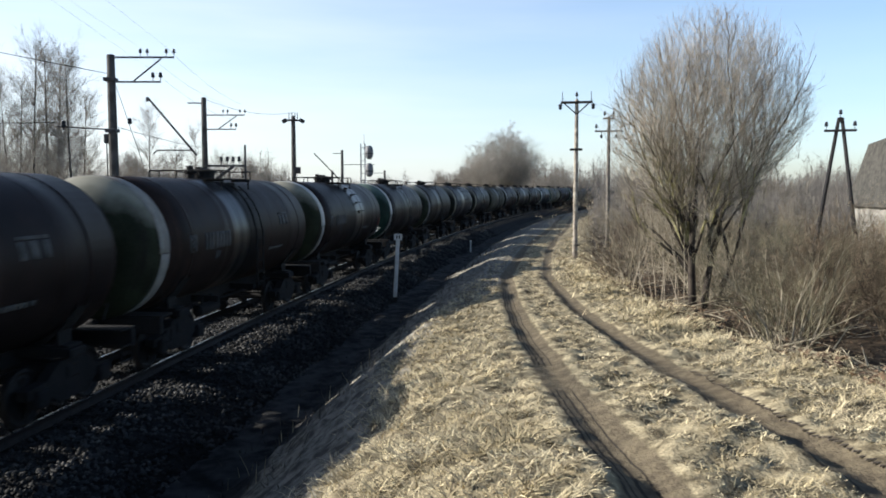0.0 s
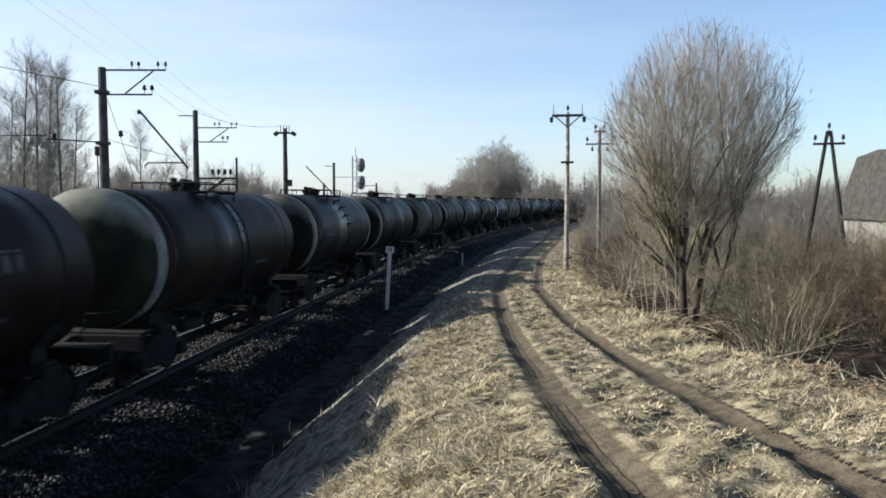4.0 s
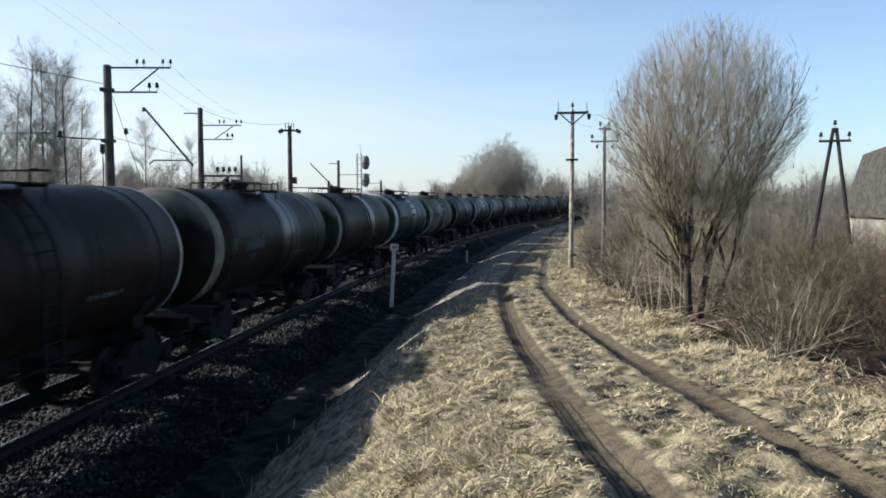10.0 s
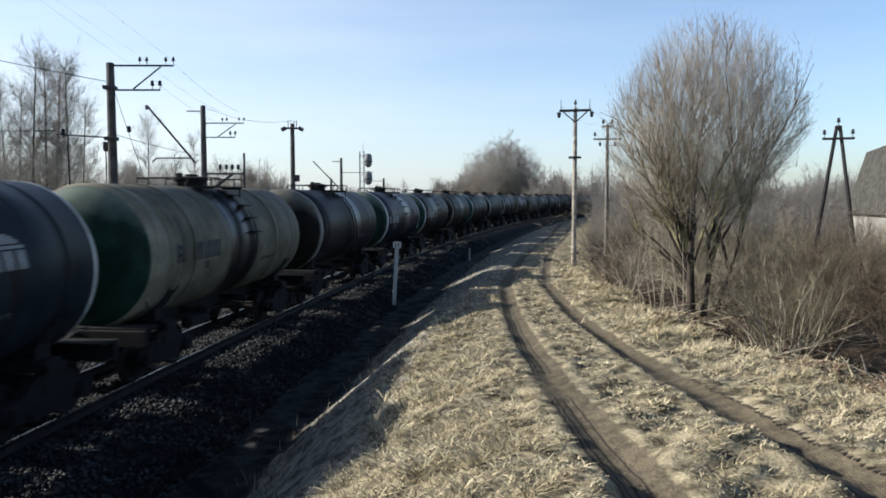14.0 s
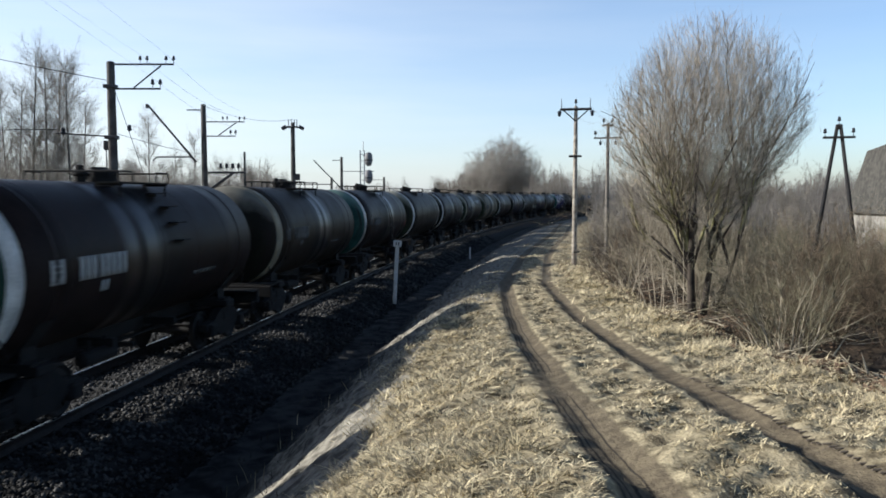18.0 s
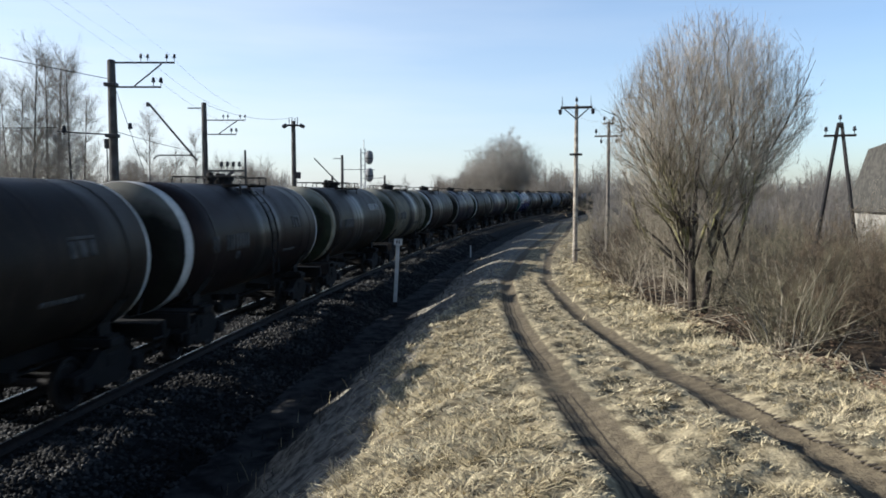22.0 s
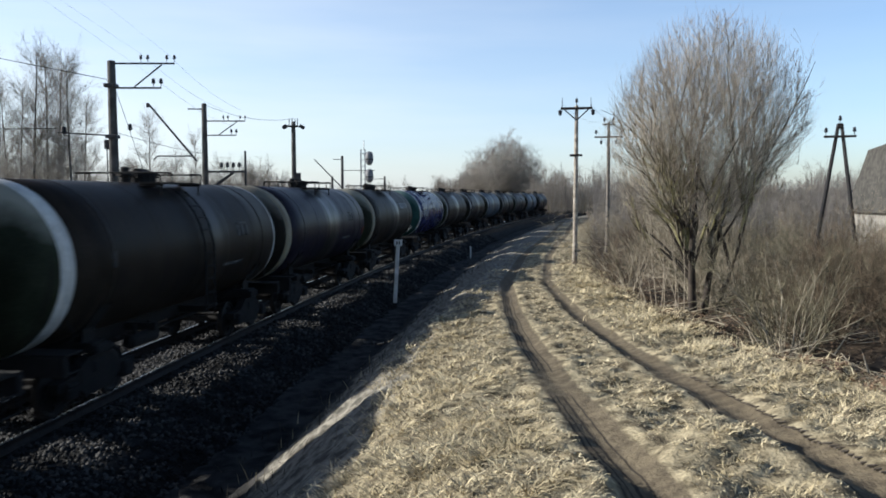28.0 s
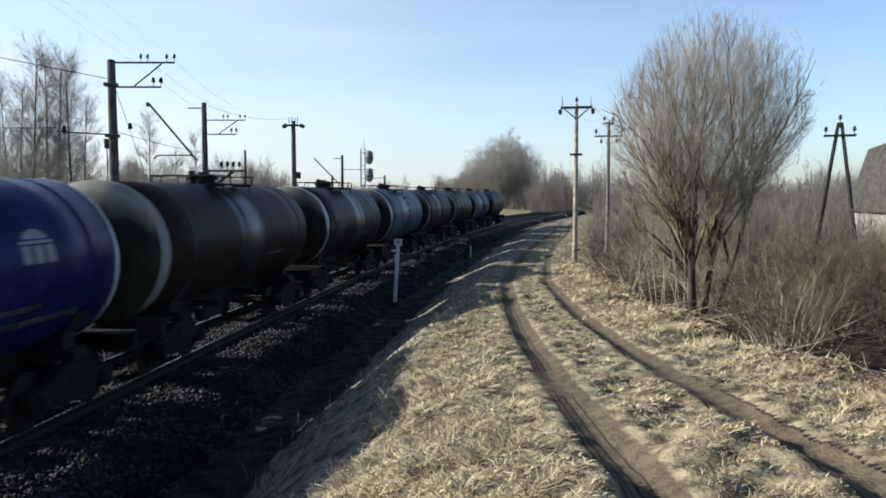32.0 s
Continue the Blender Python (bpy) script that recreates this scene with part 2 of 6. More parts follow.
# Paler again, to stand for haze on the birches and the far clump.
HAZY_TWIG = vary(material("haze_paled_far_twigs", (0.38, 0.35, 0.315), 1.0, dark=(0.27, 0.25, 0.225), scale=0.15, fine=2, bump=0, spec=0.05), 0.75, 1.15)
ROOF = material("weathered_shingle", (0.075, 0.07, 0.06), 0.95, dark=(0.04, 0.038, 0.033), scale=3, fine=25, bump=0.6)
WALL = material("pale_render", (0.34, 0.32, 0.28), 0.9, dark=(0.2, 0.19, 0.17), scale=2, fine=30, bump=0.3)
DARKGLASS = material("window_glass", (0.03, 0.035, 0.04), 0.1, 0, scale=3, fine=30, bump=0, spec=0.6)


def lane_mask(n, l, name):
    """Where a kind of soil lies: the two wheel lanes, the wet lines in one, the shade painted along the other, or a
    stored area.
    """
    def math_node(op, a, b):
        q = n.new("ShaderNodeMath")
        q.operation = op
        for k, v in enumerate((a, b)):
            if isinstance(v, (int, float)):
                q.inputs[k].default_value = v
            elif v is not None:
                l.new(v, q.inputs[k])
        return q.outputs[0]

    at = n.new("ShaderNodeAttribute")
    if name not in ("mud", "wet"):
        at.attribute_name = name
        return at.outputs["Fac"]
    at.attribute_name = "lane"
    total = None
    # 0.54 is the rut's own shade, a dark line painted along its left edge.
    for off, wide in ((-0.75, 0.27), (0.75, 0.235)) if name == "mud" else ((-0.93, 0.03), (-0.87, 0.022), (-0.79, 0.03), (-0.7, 0.018), (0.54, 0.045)):
        gap = math_node("ABSOLUTE", math_node("SUBTRACT", at.outputs["Fac"], off), None)
        hill = math_node("SUBTRACT", 1.0, math_node("POWER", math_node("DIVIDE", gap, wide), 3.0 if name == "mud" else 2.0))
        hill = math_node("MAXIMUM", hill, 0.0)
        total = hill if total is None else math_node("MAXIMUM", total, hill)
    if name == "wet":
        damp_and_shade = n.new("ShaderNodeAttribute")
        damp_and_shade.attribute_name = "wet"
        total = math_node("MULTIPLY", math_node("MULTIPLY", total, 0.62), damp_and_shade.outputs["Fac"])
    return total


def ground_material():
    m = material("meadow_ground", (0.41, 0.347, 0.222), 0.95, dark=(0.1, 0.081, 0.052), scale=4.5, fine=30, bump=0.9, spec=0.1)
    n, l = m.node_tree.nodes, m.node_tree.links
    b = n["Principled BSDF"]
    src = b.inputs["Base Color"].links[0].from_socket
    tc = n.new("ShaderNodeTexCoord")
    # The dark soil beside the track has the train's shade mixed into its colour.
    for name, light, dim, sc in (("trodden", (0.28, 0.257, 0.21), (0.085, 0.078, 0.064), 6.0), ("shaded_earth", (0.06, 0.057, 0.054), (0.013, 0.0127, 0.0123), 2.2), ("mud", (0.145, 0.118, 0.078), (0.088, 0.071, 0.049), 7.0), ("wet", (0.05, 0.042, 0.032), (0.02, 0.017, 0.014), 14.0), ("leafmould", (0.10, 0.075, 0.052), (0.03, 0.025, 0.019), 3.0)):
        fac = lane_mask(n, l, name)
        nz = n.new("ShaderNodeTexNoise")
        nz.inputs["Scale"].default_value, nz.inputs["Detail"].default_value = sc, 8
        l.new(tc.outputs["Object"], nz.inputs["Vector"])
        cr = n.new("ShaderNodeValToRGB")
        cr.color_ramp.elements[0].position, cr.color_ramp.elements[1].position = 0.38, 0.62
        cr.color_ramp.elements[0].color, cr.color_ramp.elements[1].color = (*dim, 1), (*light, 1)
        l.new(nz.outputs["Fac"], cr.inputs["Fac"])
        sm = n.new("ShaderNodeMath")
        sm.operation, sm.inputs[1].default_value = "MULTIPLY_ADD", 0.9
        l.new(nz.outputs["Fac"], sm.inputs[0])
        l.new(fac, sm.inputs[2])
        mr = n.new("ShaderNodeMapRange")
        mr.inputs["From Min"].default_value, mr.inputs["From Max"].default_value = 0.8, 1.05
        l.new(sm.outputs[0], mr.inputs["Value"])
        mx = n.new("ShaderNodeMix")
        mx.data_type = "RGBA"
        l.new(mr.outputs["Result"], mx.inputs["Factor"])
        l.new(src, mx.inputs["A"])
        l.new(cr.outputs["Color"], mx.inputs["B"])
        src = mx.outputs["Result"]
    l.new(src, b.inputs["Base Color"])
    return m


GROUND = ground_material()


def sunlit_top(m, sun_pale, amount=0.75):
    """Paler where the surface faces up: sunlight put into the colour."""
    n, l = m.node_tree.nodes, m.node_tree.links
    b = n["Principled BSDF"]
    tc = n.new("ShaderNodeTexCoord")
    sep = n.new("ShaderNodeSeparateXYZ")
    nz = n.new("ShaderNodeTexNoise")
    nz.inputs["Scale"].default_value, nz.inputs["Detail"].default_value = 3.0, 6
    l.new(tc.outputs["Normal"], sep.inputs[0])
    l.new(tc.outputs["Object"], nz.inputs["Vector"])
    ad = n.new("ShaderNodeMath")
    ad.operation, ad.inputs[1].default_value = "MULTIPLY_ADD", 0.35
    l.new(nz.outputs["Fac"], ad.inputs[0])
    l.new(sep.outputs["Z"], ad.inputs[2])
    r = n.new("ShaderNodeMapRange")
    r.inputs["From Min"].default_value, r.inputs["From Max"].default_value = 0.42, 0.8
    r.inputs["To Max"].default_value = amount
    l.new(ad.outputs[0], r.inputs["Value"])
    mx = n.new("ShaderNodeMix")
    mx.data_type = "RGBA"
    mx.inputs["B"].default_value = (*sun_pale, 1)
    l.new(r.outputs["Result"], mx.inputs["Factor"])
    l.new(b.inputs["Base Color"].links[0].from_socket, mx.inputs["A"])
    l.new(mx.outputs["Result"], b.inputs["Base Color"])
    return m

# ---- the line of the track: one wide curve to the right ----
BEND = 699.0
START_X, START_TURN = -8.70, 0.0819
BC = (START_X + BEND * math.cos(START_TURN), -BEND * math.sin(START_TURN))


def on_track(s, d=0.0):
    """Place s metres along the track and d metres to its right, and the heading."""
    a = START_TURN + s / BEND
    r = BEND - d
    return BC[0] - r * np.cos(a), BC[1] + r * np.sin(a), a


def track_of(x, y):
    a = np.arctan2(y - BC[1], BC[0] - x)
    return (a - START_TURN) * BEND, BEND - np.hypot(x - BC[0], y - BC[1])


def smooth(a, b, x):
    t = np.clip((x - a) / (b - a), 0, 1)
    return t * t * (3 - 2 * t)


def road_x(y):
    return np.interp(y, [-60, 0, 5.7, 8, 13.6, 19, 28, 38, 46, 60, 90, 140, 220], [1.0, 1.95, 2.03, 2.07, 2.21, 2.46, 3.06, 4.4, 5.6, 8.2, 14.5, 27.5, 55])


def bank(s):
    return np.interp(s, [-80, -20, 0, 5.7, 8, 13.6, 19, 28, 38, 60, 90, 140], [2.2, 2.4, 2.26, 2.0, 1.82, 1.39, 1.08, 0.71, 0.36, 0.12, -0.1, -0.3])


def crest_of(s):
    """Where the steep slope above the ditch ends, in metres from the track."""
    return np.interp(s, [0, 9, 12.5, 16, 22, 30], [7.25, 7.25, 6.95, 7.0, 7.1, 7.1]) + 0.09 * np.sin(s * 0.9) + 0.07 * np.sin(s * 2.3 + 1)


def waves(x, y, f, seed=0.0):
    return np.sin(x * f + seed) * np.cos(y * f * 1.3 + seed * 2) + 0.6 * np.sin(x * f * 2.3 - y * f * 1.7 + seed * 3) + 0.35 * np.cos(x * f * 4.1 + y * f * 3.7 + seed)


def ground_z(x, y):
    x, y = np.asarray(x, float), np.asarray(y, float)
    s, d = track_of(x, y)
    top = bank(s)
    rough = 0.035 * waves(x, y, 2.1) + 0.05 * waves(x, y, 0.55, 1.3) + 0.026 * waves(x, y, 8.0, 0.4) * smooth(40, 15, np.hypot(x, y))
    crest = crest_of(s)
    brow = np.minimum(top, np.interp(s, [-5, 0, 8, 12, 15, 22, 30], [1.65, 1.45, 1.33, 1.27, 1.18, 0.9, 0.66]))
    ramp = np.clip((d - 4.5) / (crest - 4.5), 0, 1)
    rise = 0.75 * ramp + 0.25 * ramp * ramp * (3 - 2 * ramp)
    ease = 1 - (1 - np.clip((d - crest) / 2.1, 0, 1)) ** 2
    z = -0.72 + (brow + 0.72) * rise + (top - brow) * ease
    edge = road_x(y) + 2.6 + 0.3 * np.sin(y * 0.8) - x  # > 0 before the ditch
    fall = smooth(0.3, -1.7, edge)
    low = np.maximum(top - 0.32 - 0.8 * smooth(-3.5, -9, edge), -0.5) * smooth(80, 20, np.abs(edge)) - 0.3 * smooth(20, 80, np.abs(edge))
    z = z * (1 - fall) + low * fall
    z = z - 0.85 * np.exp(-((x - 7.5) / 1.1) ** 2 - ((y - 12.2) / 1.1) ** 2)
    left = smooth(-6.6, -8.5, d)
    z = np.where(d < 0, -0.72 - 0.1 * left + 0.5 * smooth(-12, -40, d), z)
    calm = smooth(0.5, 1.0, np.abs(d) / 5.0)
    for off in (-0.75, 0.75):
        rough = rough * (1 - 0.85 * np.exp(-((x - road_x(y) - off + 0.012 * np.sin(y * 2.2)) / 0.3) ** 2))
    z = z + rough * calm
    away = np.hypot(x, y)
    for off in (-0.75, 0.75):
        q = np.abs(x - road_x(y) - off + 0.012 * np.sin(y * 2.2))
        z = z - (0.06 * np.exp(-(q / 0.16) ** 2) - 0.02 * np.exp(-((q - 0.34) / 0.12) ** 2)) * smooth(120, 60, away)
    return z


# ---- mesh helpers ----
def mesh_np(name, verts, tris, mat):
    me = bpy.data.meshes.new(name)
    verts, tris = np.asarray(verts, np.float32), np.asarray(tris, np.int32)
    me.vertices.add(len(verts))
    me.vertices.foreach_set("co", verts.ravel())
    k = tris.shape[1]
    me.loops.add(tris.size)
    me.loops.foreach_set("vertex_index", tris.ravel())
    me.polygons.add(len(tris))
    me.polygons.foreach_set("loop_start", np.arange(0, tris.size, k, dtype=np.int32))
    me.polygons.foreach_set("loop_total", np.full(len(tris), k, np.int32))
    me.update(calc_edges=True)
    me.validate()
    me.materials.append(mat)
    return me


def smooth_shade(me):
    me.polygons.foreach_set("use_smooth", np.ones(len(me.polygons), bool))
    return me


def empty(name, m=None):
    ob = new(name)
    ob.empty_display_size = 0.2
    if m is not None:
        ob.matrix_basis = m
    return ob


def finish(bm, name, mat, shade=False):
    bmesh.ops.recalc_face_normals(bm, faces=bm.faces)
    me = bpy.data.meshes.new(name)
    bm.to_mesh(me)
    bm.free()
    me.materials.append(mat)
    if shade:
        smooth_shade(me)
    return me


def part(name, bm, mat, parent=None, label="", shade=False):
    me = bm if isinstance(bm, bpy.types.Mesh) else finish(bm, name, mat, shade)
    ob = new(name, me)
    ob.parent = parent
    if label:
        ob["label"] = label
    return ob


def add_box(bm, size, at, rot=None, bevel=0.0):
    r = bmesh.ops.create_cube(bm, size=1.0)
    m = Matrix.Translation(at) @ (rot.to_4x4() if rot is not None else Matrix.Identity(4)) @ Matrix.Diagonal((*size, 1))
    bmesh.ops.transform(bm, matrix=m, verts=r["verts"])
    if bevel:
        es = list({e for v in r["verts"] for e in v.link_edges})
        bmesh.ops.bevel(bm, geom=es, offset=bevel, segments=1, affect="EDGES")
    return bm


def add_rod(bm, a, b, r0, r1=None, seg=8):
    a, b = Vector(a), Vector(b)
    r = bmesh.ops.create_cone(bm, cap_ends=True, segments=seg, radius1=r0, radius2=r0 if r1 is None else r1, depth=(b - a).length)
    m = Matrix.Translation((a + b) / 2) @ (b - a).to_track_quat("Z", "Y").to_matrix().to_4x4()
    bmesh.ops.transform(bm, matrix=m, verts=r["verts"])
    return bm


def add_lathe(bm, profile, axis="Z", seg=24, at=(0, 0, 0)):
    """Turn (radius, height) pairs round an axis."""
    rings = []
    for r, h in profile:
        ring = []
        for i in range(seg):
            a = 2 * math.pi * i / seg
            c, s = r * math.cos(a), r * math.sin(a)
            p = {"Z": (c, s, h), "Y": (c, h, s), "X": (h, c, s)}[axis]
            ring.append(bm.verts.new(Vector(p) + Vector(at)))
        rings.append(ring)
    for a, b in zip(rings, rings[1:]):
        for i in range(seg):
            j = (i + 1) % seg
            bm.faces.new((a[i], a[j], b[j], b[i]))
    for ring in (rings[0], rings[-1]):
        bm.faces.new(ring)
    return bm


def box_bm(size, at, rot=None, bevel=0.0):
    return add_box(bmesh.new(), size, at, rot, bevel)


def bent_rod(rows, seg=8):
    """One closed tapering stem through a chain of pieces (start, end, two radii)."""
    pts = [rows[0][:3]] + [r[3:6] for r in rows]
    rad = [rows[0][6]] + [r[7] for r in rows]
    bm = bmesh.new()
    rings = []
    for q, r in zip(pts, rad):
        rings.append([bm.verts.new((q[0] + r * math.cos(2 * math.pi * i / seg), q[1] + r * math.sin(2 * math.pi * i / seg), q[2])) for i in range(seg)])
    for a, b in zip(rings, rings[1:]):
        for i in range(seg):
            bm.faces.new((a[i], a[(i + 1) % seg], b[(i + 1) % seg], b[i]))
    bm.faces.new(rings[0])
    bm.faces.new(rings[-1])
    return bm


def tubes(p0, p1, r0, r1, sides=3):
    """Tapered twigs as one array of vertices and faces."""
    p0, p1 = np.asarray(p0, float), np.asarray(p1, float)
    d = p1 - p0
    d /= np.linalg.norm(d, axis=1, keepdims=True) + 1e-9
    ref = np.where(np.abs(d[:, 2:3]) > 0.9, [[1.0, 0, 0]], [[0, 0, 1.0]])
    u = np.cross(d, ref)
    u /= np.linalg.norm(u, axis=1, keepdims=True) + 1e-9
    v = np.cross(d, u)
    n = len(p0)
    a = 2 * np.pi * np.arange(sides) / sides
    off = u[:, None] * np.cos(a)[None, :, None] + v[:, None] * np.sin(a)[None, :, None]
    bot = p0[:, None] + off * np.asarray(r0)[:, None, None]
    topv = p1[:, None] + off * np.asarray(r1)[:, None, None]
    verts = np.concatenate([bot, topv], 1).reshape(-1, 3)
    i = np.arange(sides)
    j = (i + 1) % sides
    quad = np.stack([i, j, j + sides, i + sides], 1)
    faces = (quad[None] + (np.arange(n) * 2 * sides)[:, None, None]).reshape(-1, 4)
    return verts, faces


# ---- ground ----
def axis_steps(stops):
    out = []
    for (a, step), (b, _) in zip(stops, stops[1:]):
        out.extend(np.arange(a, b, step))
    return np.array(out + [stops[-1][0]])


def make_ground():
    xs = axis_steps([(-2600, 300), (-500, 60), (-140, 14), (-40, 3), (-12, 0.5), (-4, 0.16), (0.85, 0.05), (3.7, 0.16), (8, 0.4), (16, 2), (40, 10), (160, 50), (500, 300), (2600, 300)])
    ys = axis_steps([(-700, 100), (-100, 15), (-25, 3), (0, 0.5), (3, 0.09), (12, 0.16), (24, 0.35), (50, 1), (110, 5), (240, 25), (500, 120), (1500, 400), (3600, 400)])
    X, Y = np.meshgrid(xs, ys)
    x, y = X.ravel(), Y.ravel()
    verts = np.stack([x, y, ground_z(x, y)], 1)
    nx, ny = len(xs), len(ys)
    idx = np.arange(nx * ny).reshape(ny, nx)
    f = np.stack([idx[:-1, :-1], idx[:-1, 1:], idx[1:, 1:], idx[1:, :-1]], -1).reshape(-1, 4)
    me = smooth_shade(mesh_np("ground", verts, f, GROUND))
    s, d = track_of(x, y)
    lane = np.clip(x - road_x(y) + 0.012 * np.sin(y * 2.2), -3, 3) + 3 * smooth(70, 140, np.hypot(x, y))
    lip = np.interp(s, [-20, 6, 13, 26, 45], [0.2, 0.1, -0.4, 1.0, 1.2]) * (d > 0)
    # dark earth at the foot of the slope, with the train's shade painted in
    shaded_earth = 0.7 * smooth(5.7, 4.4, np.abs(d)) + 0.3 * smooth(5.0, 4.3, np.abs(d))
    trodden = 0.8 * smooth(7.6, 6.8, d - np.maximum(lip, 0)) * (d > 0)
    mould = smooth(0.2, 1.6, x - road_x(y) - 2.4) * smooth(60, 40, x - road_x(y))
    wet = smooth(8.6, 8.0, y) + smooth(9.4, 10.0, y) * smooth(34, 18, y)
    for name, val in (("lane", lane), ("wet", wet), ("shaded_earth", shaded_earth), ("trodden", trodden), ("leafmould", mould)):
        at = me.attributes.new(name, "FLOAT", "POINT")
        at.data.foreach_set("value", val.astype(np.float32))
    return tagged(new("ground", me), "dry meadow bank with two muddy wheel ruts", "ground", kind="structure")


ground = make_ground()


# ---- railway ----
def sweep(name, profile, s0, s1, step, mat, closed=True, shift=0.0):
    """A cross-section of (d, z) pairs drawn along the track."""
    ss = np.arange(s0, s1 + step, step)
    k = len(profile)
    V = []
    for dd, z in profile:
        x, y, _ = on_track(ss, dd + shift)
        V.append(np.stack([x, y, np.full_like(x, z)], 1))
    V = np.stack(V, 1).reshape(-1, 3)
    i = np.arange(len(ss) - 1)[:, None] * k
    js = np.arange(k if closed else k - 1)[None]
    jn = (js + 1) % k
    f = np.stack([i + js, i + jn, i + k + jn, i + k + js], -1).reshape(-1, 4)
    return mesh_np(name, V, f, mat)


RAIL_PROFILE = [(-0.075, -0.18), (0.075, -0.18), (0.075, -0.165), (0.012, -0.145), (0.012, -0.045), (0.036, -0.035), (0.036, -0.004), (-0.036, -0.004), (-0.036, -0.035), (-0.012, -0.045), (-0.012, -0.145), (-0.075, -0.165)]
HEAD_PROFILE = [(-0.034, -0.005), (0.034, -0.005), (0.03, 0.0), (-0.03, 0.0)]
bed = sweep("ballast_bed", [(-7.2, -0.86), (-6.0, -0.3), (-2.3, -0.26), (-1.9, -0.205), (2.0, -0.205), (2.4, -0.26), (3.7, -0.86)], -330, 440, 2.0, BED)
tagged(new("ballast_bed", bed), "dark oily crushed stone bed under the tracks", "ballast", kind="structure")


def make_sleeper():
    bm = bmesh.new()
    add_box(bm, (2.7, 0.26, 0.2), (0, 0, -0.28), bevel=0.03)
    return finish(bm, "sleeper", SLEEPER)


SLEEPER_MESH = make_sleeper()


def track_pose(s, d=0.0, z=0.0):
    x, y, a = on_track(s, d)
    return Matrix.Translation((float(x), float(y), z)) @ Matrix.Rotation(-float(a), 4, "Z")


def make_track(shift, near):
    base = empty("railway_track")
    tagged(base, "rusty rails with polished heads on dark sleepers" if near else "second rusty railway track beside the train", "track", kind="structure")
    for side in (-0.796, 0.796):
        r = part("rail", sweep("rail", RAIL_PROFILE, -330, 440, 3.0, RAIL, shift=side + shift), RAIL, base)
        part("rail_head", sweep("rail_head", HEAD_PROFILE, -330, 440, 3.0, RAIL_HEAD, shift=side + shift), RAIL_HEAD, r, "polished rail head")
    pitch = 0.55
    first, last = (8.0, 150.0) if near else (40.0, 70.0)
    sv = np.array([v.co[:] for v in SLEEPER_MESH.vertices])
    sf = [list(p.vertices) for p in SLEEPER_MESH.polygons]
    V, F = [], []
    for i in range(int(770 / pitch)):
        s = -330 + i * pitch
        m = track_pose(s, shift)
        if first <= s <= last:
            ob = part("sleeper", SLEEPER_MESH, SLEEPER, base)
            ob.matrix_basis = m
        else:
            o = len(V) * len(sv)
            V.append(sv @ np.array(m.to_3x3()).T + np.array(m.translation))
            F.extend([[o + q for q in f] for f in sf])
    me = bpy.data.meshes.new("far_sleepers")
    me.from_pydata(np.concatenate(V).tolist(), [], F)
    me.materials.append(SLEEPER)
    far = part("far_sleepers", me, SLEEPER, base)
    tagged(far, kind="stuff")
    return base


make_track(0.0, True)
make_track(-4.1, False)


def make_stones():
    """Loose crushed stone on the bed and its shoulder."""
    rng = np.random.default_rng(4)
    n = 40000
    s = 9 + 70 * rng.random(n) ** 1.7
    d = rng.uniform(-2.2, 3.9, n)
    x, y, _ = on_track(s, d)
    bedz = np.interp(d, [-6, -2.3, -1.9, 2.0, 2.4, 3.7], [-0.3, -0.26, -0.205, -0.205, -0.26, -0.86])
    size = rng.uniform(0.02, 0.055, n) * (1 + s / 60)
    keep = np.abs(np.abs(d) - 0.796) > 0.09
    x, y, bedz, size = x[keep], y[keep], bedz[keep], size[keep]
    n = len(x)
    base = np.array([[1, 0, 0], [-1, 0, 0], [0, 1, 0], [0, -1, 0], [0, 0, 1], [0, 0, -1]], float)
    tri = np.array([[0, 2, 4], [2, 1, 4], [1, 3, 4], [3, 0, 4], [2, 0, 5], [1, 2, 5], [3, 1, 5], [0, 3, 5]])
    V = base[None] * rng.uniform(0.55, 1.2, (n, 6, 1)) + rng.uniform(-0.3, 0.3, (n, 6, 3))
    V = V * size[:, None, None] * np.array([1, 1, 0.75]) + np.stack([x, y, bedz + size * 0.35], 1)[:, None]
    F = tri[None] + (np.arange(n) * 6)[:, None, None]
    return tagged(new("ballast_stones", mesh_np("ballast_stones", V.reshape(-1, 3), F.reshape(-1, 3), BALLAST)), "loose dark crushed stones between and beside the rails", "ballast", kind="stuff")


make_stones()


# ---- tank wagons ----
PITCH = 12.02
TANK_R, TANK_Z, TANK_H, DOME = 1.5, 2.62, 4.72, 0.62
